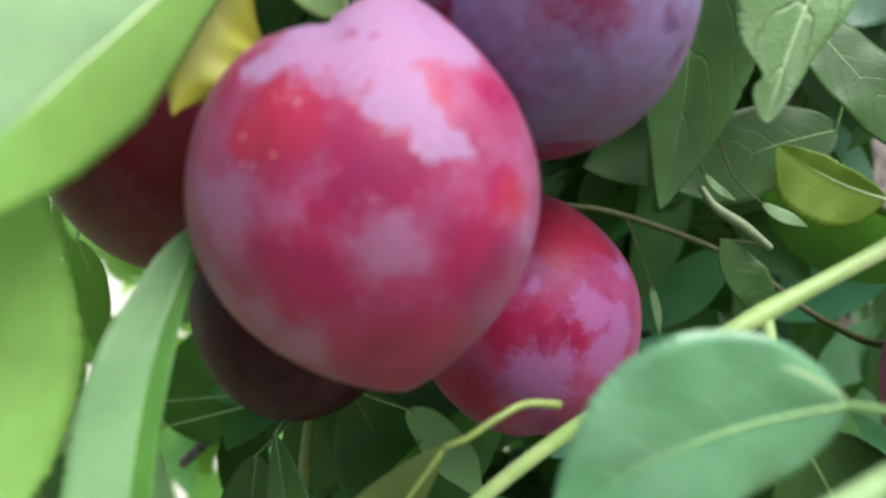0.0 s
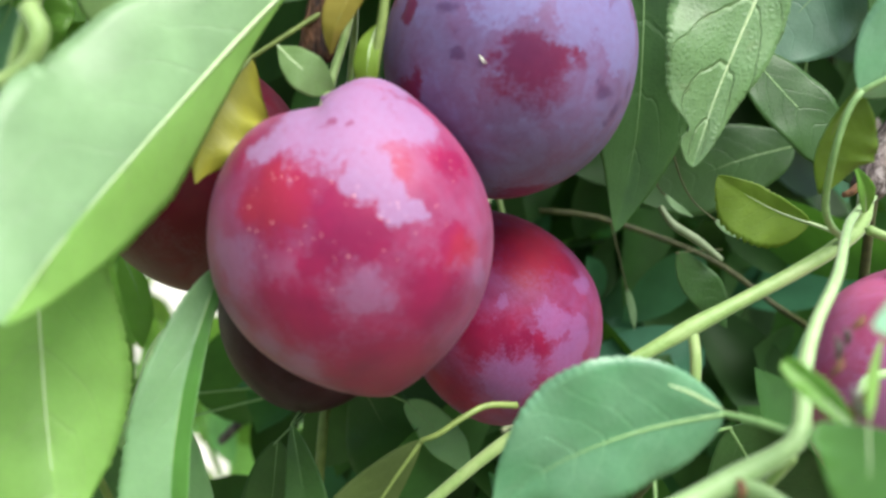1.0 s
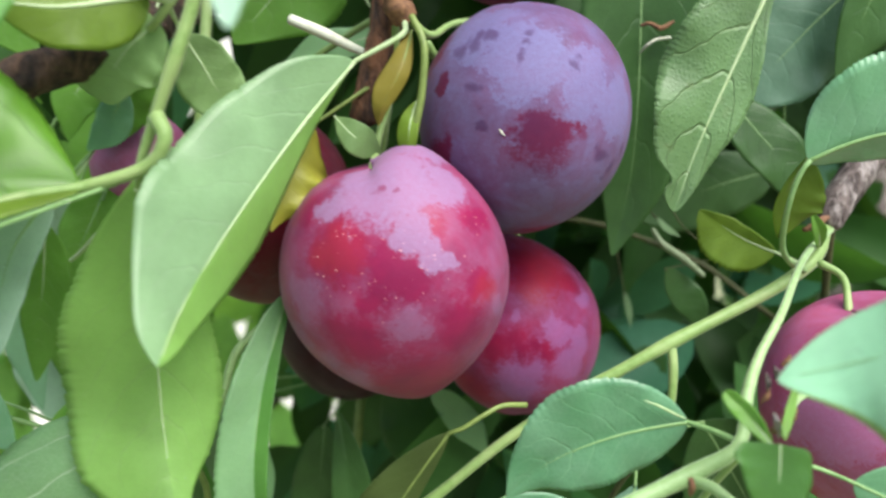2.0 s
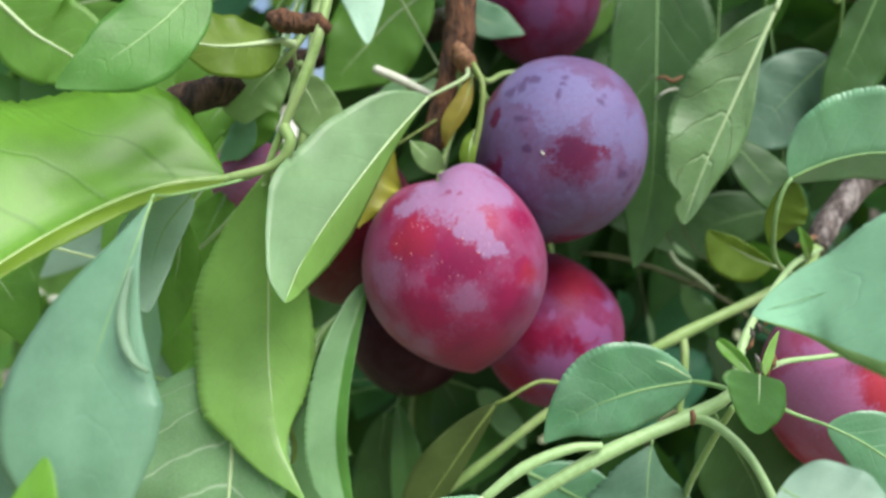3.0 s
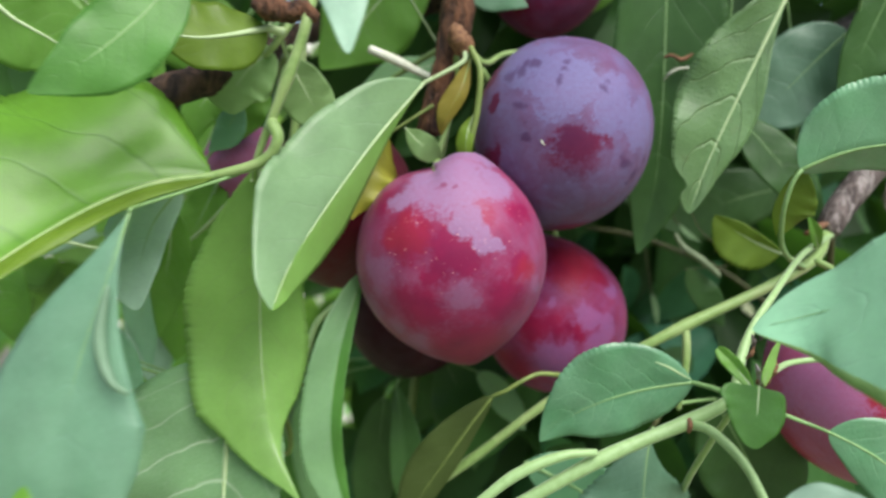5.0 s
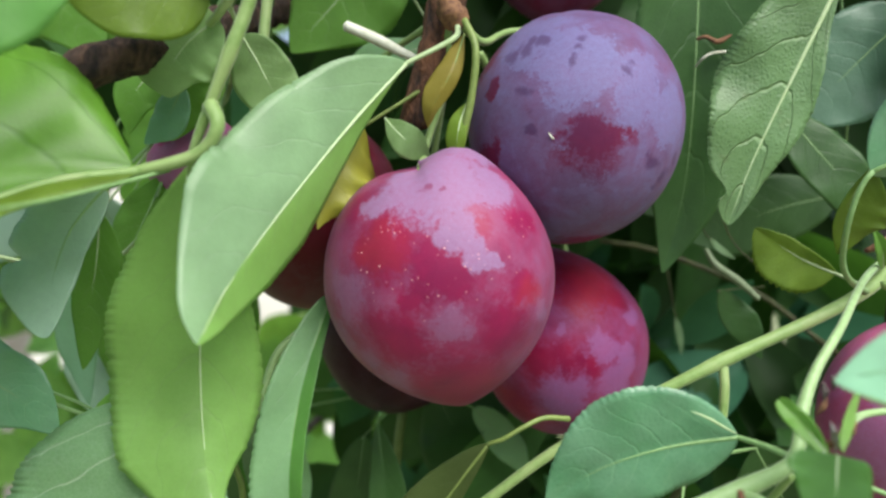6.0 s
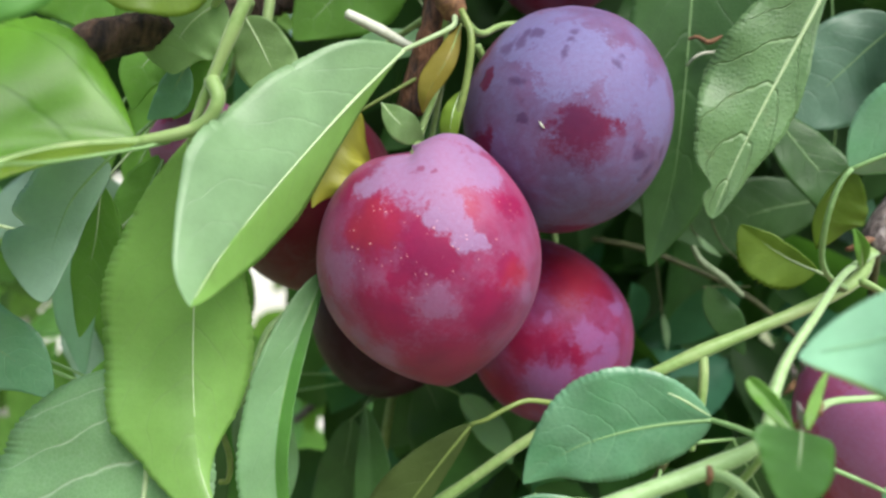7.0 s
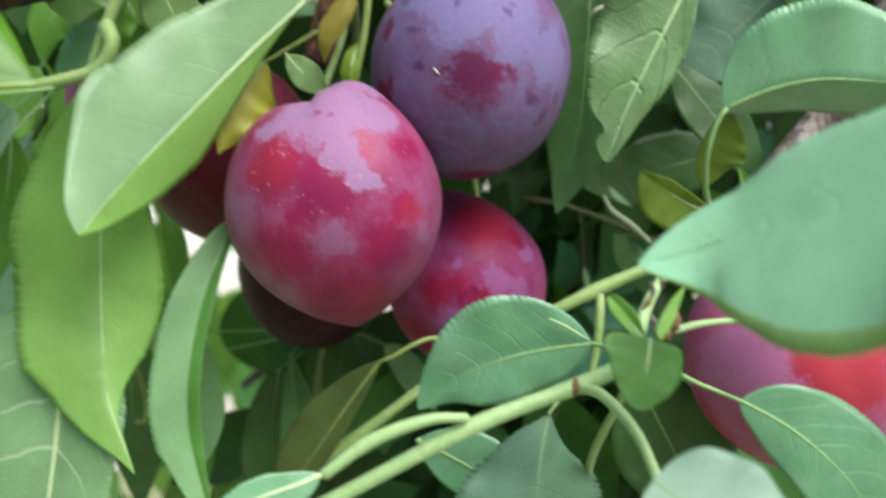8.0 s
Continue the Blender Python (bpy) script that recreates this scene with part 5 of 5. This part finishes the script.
leaf(shoot_up, [(-0.1361, 0.1500, 1.5909), (-0.1230, 0.1500, 1.5800), (-0.1135, 0.1500, 1.5727), (-0.1041, 0.1500, 1.5597)], 0.0115, 0.0115, "fresh", rib=0.0004, seed=62, petiole=[(-0.0428, 0.1200, 1.6012)])
tube("side_twig", [(-0.0078, 0.1350, 1.5867), (-0.0196, 0.1900, 1.5967), (-0.0296, 0.2000, 1.5871), (-0.0402, 0.2100, 1.5720)], [0.00180, 0.00198, 0.00182, 0.00141], BARK_GREY, spur, lump=0.2)
leaf(shoot_low, [(-0.0831, 0.1020, 1.5266), (-0.0888, 0.0980, 1.5180), (-0.0914, 0.0940, 1.5068), (-0.0911, 0.0900, 1.4957)], 0.0121, 0.0054, "frost", rib=0.0004, seed=63, rib_mat=RIB_DARK, blunt=0.5, label='pale glaucous leaf with an uneven edge', bite=(0.55, 0.3), petiole=[(-0.0522, 0.1400, 1.6088), (-0.0712, 0.1300, 1.5531)])
leaf(shoot_low, [(-0.1088, 0.1420, 1.5086), (-0.1129, 0.1460, 1.4933), (-0.1143, 0.1490, 1.4777), (-0.1123, 0.1500, 1.4613)], 0.0064, 0.0064, "mint", rib=0.0004, seed=64, rib_mat=RIB_DARK, petiole=[(-0.0609, 0.1150, 1.5015)])
leaf(shoot_low, [(-0.1219, 0.1000, 1.4933), (-0.1114, 0.1000, 1.4847), (-0.1021, 0.1000, 1.4786), (-0.0945, 0.1000, 1.4714)], 0.0095, 0.0095, "green", rib=0.0004, seed=65, rib_mat=RIB_DARK, petiole=[(-0.0701, 0.1000, 1.4695), (-0.1328, 0.1200, 1.4815)])
leaf(shoot_low, [(-0.1068, 0.1600, 1.5419), (-0.1145, 0.1600, 1.5330), (-0.1231, 0.1600, 1.5223), (-0.1336, 0.1600, 1.5079)], 0.0099, 0.0099, "fresh", rib=0.0004, seed=66, rib_mat=RIB_DARK, petiole=[(-0.0522, 0.1400, 1.6088)])
tube("side_stem", [(-0.0868, 0.0940, 1.5487), (-0.0903, 0.0920, 1.5462), (-0.0943, 0.0910, 1.5457), (-0.0982, 0.0900, 1.5472)], [0.00075, 0.00089, 0.00088, 0.00073], STEM_PALE, spur_left)
leaf(shoot_up, [(-0.0350, 0.0600, 1.5914), (-0.0314, 0.0480, 1.5764), (-0.0291, 0.0390, 1.5640), (-0.0277, 0.0320, 1.5538)], 0.0058, 0.0054, "frost", rib=0.0004, seed=67, rib_mat=RIB_DARK, blunt=0.6, label='pale glaucous leaf tip', petiole=[(-0.0428, 0.1200, 1.6012)])
tube("woody_stem", [(-0.0589, 0.0940, 1.5735), (-0.0542, 0.0900, 1.5715), (-0.0496, 0.0880, 1.5704), (-0.0458, 0.0885, 1.5713), (-0.0435, 0.0875, 1.5690)], [0.00179, 0.00293, 0.00261, 0.00247, 0.00174], BARK_RED, shoot, lump=0.4, steps=24, sides=12, seed=12)
tube("bud", [(0.0632, 0.0665, 1.4864), (0.0638, 0.0660, 1.4878), (0.0643, 0.0662, 1.4893), (0.0643, 0.0670, 1.4905)], [0.00052, 0.00090, 0.00064, 0.00026], SCAR, twig_low, steps=10, lump=0.5, seed=5)
tube("bud", [(0.0618, 0.0650, 1.4851), (0.0620, 0.0642, 1.4862), (0.0624, 0.0645, 1.4872)], [0.00038, 0.00064, 0.00026], SCAR, twig_low, steps=8, lump=0.5, seed=6)
leaf(shoot_low, [(-0.0807, 0.1300, 1.5286), (-0.0847, 0.1300, 1.5206), (-0.0892, 0.1300, 1.5118), (-0.0941, 0.1300, 1.5011)], 0.0070, 0.0079, "fresh", rib=0.0004, seed=69, rib_mat=RIB_DARK, petiole=[(-0.0522, 0.1400, 1.6088)])
# the next two pale leaves stand in for a bright gap in the foliage
leaf(shoot_low, [(-0.1309, 0.2000, 1.5247), (-0.1468, 0.2000, 1.5169), (-0.1616, 0.2000, 1.5072), (-0.1765, 0.2000, 1.4944)], 0.0096, 0.0105, "frost", rib=0.0004, seed=70, rib_mat=RIB_DARK, petiole=[(-0.0522, 0.1400, 1.6088)])
leaf(shoot_low, [(-0.1431, 0.2200, 1.5193), (-0.1366, 0.2200, 1.5110), (-0.1293, 0.2200, 1.5038), (-0.1200, 0.2200, 1.4967)], 0.0073, 0.0073, "frost", rib=0.0004, seed=71, rib_mat=RIB_DARK, petiole=[(-0.0522, 0.1400, 1.6088)])
leaf(shoot_low, [(-0.0920, 0.1300, 1.4968), (-0.0951, 0.1300, 1.4935), (-0.0987, 0.1300, 1.4910), (-0.1029, 0.1300, 1.4892)], 0.0028, 0.0032, "lime", rib=0.0003, seed=72, rib_mat=RIB_DARK, petiole=[(-0.0609, 0.1150, 1.5015)])
leaf(shoot_low, [(-0.0799, 0.1080, 1.4823), (-0.0825, 0.1060, 1.4745), (-0.0861, 0.1040, 1.4668), (-0.0925, 0.1020, 1.4561)], 0.0063, 0.0054, "fresh", rib=0.0004, seed=73, rib_mat=RIB_DARK, petiole=[(-0.0693, 0.0980, 1.4699), (-0.0746, 0.1050, 1.4780)])

# added pale leaf, its colour gives the brightness of a gap
leaf(shoot_low, [(-0.1252, 0.17, 1.4827), (-0.1226, 0.17, 1.47), (-0.1199, 0.17, 1.4594), (-0.1162, 0.17, 1.4464)], 0.0075, 0.0080, "frost", rib=0.0003, seed=75, rib_mat=RIB_DARK, blunt=0.6, label='pale leaf standing in for a bright gap', petiole=[(-0.0522, 0.1400, 1.6088)])

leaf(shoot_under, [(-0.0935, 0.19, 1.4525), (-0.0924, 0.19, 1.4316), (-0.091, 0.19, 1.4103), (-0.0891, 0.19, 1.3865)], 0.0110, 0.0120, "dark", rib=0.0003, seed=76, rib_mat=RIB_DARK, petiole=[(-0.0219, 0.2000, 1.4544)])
leaf(shoot_under, [(-0.0855, 0.21, 1.437), (-0.0812, 0.21, 1.419), (-0.078, 0.21, 1.4008), (-0.0747, 0.21, 1.3776)], 0.0120, 0.0110, "moss", rib=0.0003, seed=77, rib_mat=RIB_DARK, petiole=[(-0.0219, 0.2000, 1.4544)])

leaf(shoot_right, [(0.0879, 0.16, 1.5492), (0.0972, 0.158, 1.5382), (0.1065, 0.156, 1.5276), (0.1166, 0.155, 1.5141)], 0.0085, 0.008, "dark", rib=0.0003, seed=78, rib_mat=RIB_DARK, blunt=0.6, petiole=[(0.0802, 0.1460, 1.6620), (0.0830, 0.1600, 1.5700)])
leaf(shoot_right, [(0.1184, 0.19, 1.5245), (0.102, 0.19, 1.5205), (0.0845, 0.19, 1.5145), (0.0669, 0.19, 1.5111)], 0.0120, 0.0120, "dark", rib=0.0003, seed=79, rib_mat=RIB_DARK, blunt=0.6, petiole=[(0.0802, 0.1460, 1.6620), (0.1150, 0.1800, 1.5600)])
leaf(shoot_up, [(-0.1225, 0.175, 1.5892), (-0.106, 0.175, 1.5813), (-0.0915, 0.175, 1.5713), (-0.0769, 0.175, 1.5592)], 0.0150, 0.0150, "fresh", rib=0.0004, seed=80, rib_mat=RIB_DARK, blunt=0.6, petiole=[(-0.0428, 0.1200, 1.6012)])
leaf(shoot_up, [(-0.0843, 0.18, 1.5683), (-0.0926, 0.18, 1.5535), (-0.1031, 0.18, 1.5365), (-0.1136, 0.18, 1.5194)], 0.0140, 0.0140, "fresh", rib=0.0004, seed=81, rib_mat=RIB_DARK, blunt=0.6, petiole=[(-0.0493, 0.1040, 1.5766)])
leaf(shoot_low, [(-0.1046, 0.165, 1.5051), (-0.1076, 0.165, 1.4929), (-0.1086, 0.165, 1.4767), (-0.1065, 0.165, 1.4584)], 0.0095, 0.0110, "fresh", rib=0.0004, seed=82, rib_mat=RIB_DARK, blunt=0.6, petiole=[(-0.0522, 0.1400, 1.6088), (-0.0800, 0.1600, 1.5350)])

leaf(shoot_under, [(0.0007, 0.172, 1.4558), (0.0065, 0.172, 1.45), (0.0128, 0.172, 1.4422), (0.0183, 0.172, 1.4336)], 0.0050, 0.0055, "sage", rib=0.0003, seed=83, rib_mat=RIB_DARK, blunt=0.6, petiole=[(-0.0129, 0.1900, 1.4564)])
tube("dry_stalk", [(0.0701, 0.168, 1.5084), (0.0728, 0.166, 1.5038), (0.0786, 0.164, 1.4997), (0.0845, 0.162, 1.4945)], [0.0007, 0.0012, 0.0012, 0.0008], STEM_DRAB, shoot_below, "faded bare leaf stalk", seed=9)

leaf(shoot_low, [(-0.0844, 0.205, 1.4945), (-0.0815, 0.205, 1.486), (-0.0798, 0.205, 1.4762), (-0.0806, 0.205, 1.4652)], 0.0055, 0.0040, "fresh", rib=0.0003, seed=85, rib_mat=RIB_DARK, blunt=0.6, petiole=[(-0.0522, 0.1400, 1.6088), (-0.0700, 0.1900, 1.5500)])

# ---- the tree that carries the twigs ----
tree = thing("plum_tree", (0.42, 0.62, 0.0), "plum tree with cracked grey bark", "tree")
tube("trunk", [(0.42, 0.62, -0.03), (0.43, 0.60, 0.5), (0.40, 0.61, 1.1), (0.36, 0.58, 1.7), (0.34, 0.60, 2.4)], [0.075, 0.062, 0.055, 0.048, 0.03], BARK_GREY, tree, steps=60, sides=24, lump=0.10, seed=4)
tube("limb", [(0.37, 0.58, 1.62), (0.27, 0.38, 1.66), (0.1558, 0.1650, 1.5569), (0.1311, 0.1520, 1.5346), (0.1193, 0.1470, 1.5227), (0.1119, 0.1430, 1.5132)], [0.022, 0.014, 0.0075, 0.0068, 0.0062, 0.0042], BARK_GREY, tree, "grey branch with peeling bark", steps=70, sides=18, lump=0.18, seed=6)
tube("limb", [(0.36, 0.58, 1.70), (0.24, 0.34, 1.76), (0.10, 0.19, 1.745), (0.02, 0.162, 1.715), (-0.05, 0.135, 1.672), (-0.16, 0.11, 1.66), (-0.30, 0.10, 1.70)], [0.026, 0.018, 0.012, 0.010, 0.008, 0.006, 0.004], BARK_RED, tree, steps=70, sides=16, lump=0.15, seed=7)
tube("limb", [(0.40, 0.61, 1.20), (0.30, 0.52, 1.32), (0.14, 0.44, 1.40), (-0.02, 0.34, 1.44), (-0.08, 0.30, 1.40)], [0.016, 0.011, 0.008, 0.004, 0.002], BARK_GREY, tree, steps=50, sides=12, lump=0.15, seed=14)
tube("limb", [(0.36, 0.58, 1.66), (0.22, 0.50, 1.58), (0.06, 0.46, 1.55), (-0.06, 0.48, 1.50)], [0.014, 0.010, 0.006, 0.002], BARK_GREY, tree, steps=50, sides=12, lump=0.15, seed=14)
tube("limb", [(0.35, 0.59, 2.0), (0.18, 0.45, 1.95), (-0.10, 0.36, 1.85), (-0.42, 0.34, 1.80)], [0.016, 0.013, 0.009, 0.004], BARK_GREY, tree, steps=50, sides=12, lump=0.15, seed=14)
tube("limb", [(0.40, 0.61, 1.30), (0.36, 0.80, 1.42), (0.10, 0.95, 1.50), (-0.30, 0.96, 1.48), (-0.70, 1.0, 1.45)], [0.02, 0.015, 0.010, 0.007, 0.003], BARK_GREY, tree, steps=50, sides=12, lump=0.15, seed=14)
tube_far = thing("young_tree", (-0.5664, 0.85, 0.0), "pale grey trunk of a neighbouring tree", "tree")
tube("trunk", [(-0.5864, 0.85, -0.03), (-0.5764, 0.85, 0.7), (-0.5664, 0.86, 1.4), (-0.5364, 0.85, 2.1)], [0.035, 0.03, 0.027, 0.02], BARK_PALE, tube_far, steps=40, sides=20, lump=0.1, seed=8)

# ---- foliage behind ----
def far_leaf_material(name, colour, through):
    m, nodes, links = node_tree(name)
    geo = nodes.new("ShaderNodeNewGeometry")
    tc = nodes.new("ShaderNodeTexCoord")
    col = ramp(nodes, links, geo.outputs["Random Per Island"], [(0.0, tuple(c * 0.5 for c in colour)), (0.5, colour), (0.8, tuple(c * 1.6 for c in colour)), (1.0, (colour[0] * 1.6, colour[1] * 1.9, colour[1] * 1.1))])
    n = noise_tex(nodes, links, tc.outputs["Object"], 60.0, 4.0, 0.6)
    col = mix_colour(nodes, links, 0.5, col, ramp(nodes, links, n, [(0.3, 0.35), (0.7, 1.0)]), "MULTIPLY")
    p = nodes.new("ShaderNodeBsdfPrincipled")
    links.new(col, p.inputs["Base Color"])
    p.inputs["Roughness"].default_value = 0.55
    p.inputs["Specular IOR Level"].default_value = 0.25
    tr = nodes.new("ShaderNodeBsdfTranslucent")
    links.new(mix_colour(nodes, links, 1.0, col, (2.0, 1.8, 0.7), "MULTIPLY"), tr.inputs["Color"])
    mx = nodes.new("ShaderNodeMixShader")
    mx.inputs[0].default_value = through
    links.new(p.outputs[0], mx.inputs[1])
    links.new(tr.outputs[0], mx.inputs[2])
    out = nodes.new("ShaderNodeOutputMaterial")
    links.new(mx.outputs[0], out.inputs["Surface"])
    return m


def leaf_mass(name, spots, size, mat, label, seed):
    """Many loose leaves round the given places (x, y, z, spread in x, y, z, count)."""
    rng = np.random.RandomState(seed)
    verts, faces = [], []
    v = np.linspace(0, 1, 9)
    prof = np.sin(math.pi * v**0.9) ** 0.75
    for cx, cy, cz, sx, sy, sz, count in spots:
        for _ in range(count):
            at = np.array([cx + sx * (rng.rand() - 0.5) * 2, cy + sy * (rng.rand() - 0.5) * 2, cz + sz * (rng.rand() - 0.5) * 2])
            long = size * (0.65 + 0.7 * rng.rand())
            wide = long * (0.17 + 0.10 * rng.rand())
            d = unit(np.array([rng.randn() * 0.6, rng.randn() * 0.45, -0.75 + rng.randn() * 0.45]))
            s = unit(np.cross(d, np.array([rng.randn() * 0.5, -1.0, rng.randn() * 0.5])))
            nrm = np.cross(s, d)
            bend, cup = long * (rng.rand() - 0.3) * 0.35, 0.25 + 0.3 * rng.rand()
            k0 = len(verts)
            for t, w in zip(v, prof):
                mid = at + d * long * t - nrm * bend * t * t
                for q in (-1, -0.5, 0, 0.5, 1):
                    verts.append(mid + s * wide * w * q + nrm * wide * w * cup * q * q * 0.8)
            for i in range(8):
                for k in range(4):
                    a = k0 + i * 5 + k
                    faces.append((a, a + 1, a + 6, a + 5))
    ob = mesh_object(name, verts, faces, [mat])
    return tagged(ob, label, "foliage", kind="stuff")


# same leaf twice: crown shade and sunlight are put into the two colours
FAR_SHADED = far_leaf_material("far_leaf_shaded", (0.036, 0.106, 0.024), 0.28)
FAR_SUNLIT = far_leaf_material("far_leaf_sunlit", (0.15, 0.30, 0.09), 0.45)
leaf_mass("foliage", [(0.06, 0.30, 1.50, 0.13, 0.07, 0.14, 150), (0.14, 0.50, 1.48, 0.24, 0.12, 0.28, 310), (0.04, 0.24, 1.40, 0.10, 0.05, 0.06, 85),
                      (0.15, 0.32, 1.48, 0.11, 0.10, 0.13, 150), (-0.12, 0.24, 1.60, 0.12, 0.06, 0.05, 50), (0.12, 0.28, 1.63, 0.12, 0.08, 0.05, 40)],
          0.058, FAR_SHADED, "shaded green plum leaves deeper in the crown", 11)
# added above the view; it keeps sky light off the leaves below
leaf_mass("foliage", [(0.0, 0.32, 1.79, 0.45, 0.24, 0.06, 440)], 0.07, FAR_SHADED, "dense unseen leaves added overhead in the crown", 13)
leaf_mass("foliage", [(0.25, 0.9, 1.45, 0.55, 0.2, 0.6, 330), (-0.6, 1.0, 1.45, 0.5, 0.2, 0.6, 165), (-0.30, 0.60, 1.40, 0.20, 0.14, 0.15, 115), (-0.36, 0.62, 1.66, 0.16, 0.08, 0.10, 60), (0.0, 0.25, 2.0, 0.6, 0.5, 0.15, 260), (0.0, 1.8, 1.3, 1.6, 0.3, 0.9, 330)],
          0.075, FAR_SUNLIT, "sunlit leaves at the far side of the crown", 12)

# ---- ground ----
me = bpy.data.meshes.new("ground")
bm = bmesh.new()
bmesh.ops.create_grid(bm, x_segments=40, y_segments=40, size=300)
bm.to_mesh(me)
bm.free()
me.materials.append(GRASS)
ground = tagged(new("ground", me), "grass and bare soil under the tree", "ground", kind="structure")

# ---- a pale wall, added far behind the tree to make its gaps bright ----
def slab(lo, hi, lip):
    """Eight corners of a block whose top edges are worn off by lip."""
    bm = bmesh.new()
    bmesh.ops.create_cube(bm, size=1.0)
    for q in bm.verts:
        q.co = Vector([lo[k] if q.co[k] < 0 else hi[k] for k in range(3)])
    bmesh.ops.bevel(bm, geom=[e for e in bm.edges if all(q.co.z > hi[2] - 0.001 for q in e.verts)], offset=lip, segments=3, affect="EDGES")
    return bm


wall_backing = new("wall_backing")
tagged(wall_backing, "pale wall added beyond the tree to whiten the gaps", "wall", kind="structure")
for piece, lo, hi, lip in (("body", (-5.2, 3.4, -0.05), (0.4, 3.62, 1.98), 0.004), ("coping", (-5.24, 3.36, 1.98), (0.44, 3.66, 2.05), 0.02)):
    me = bpy.data.meshes.new(piece)
    bm = slab(lo, hi, lip)
    bm.to_mesh(me)
    bm.free()
    me.materials.append(PLASTER)
    new(piece, me).parent = wall_backing
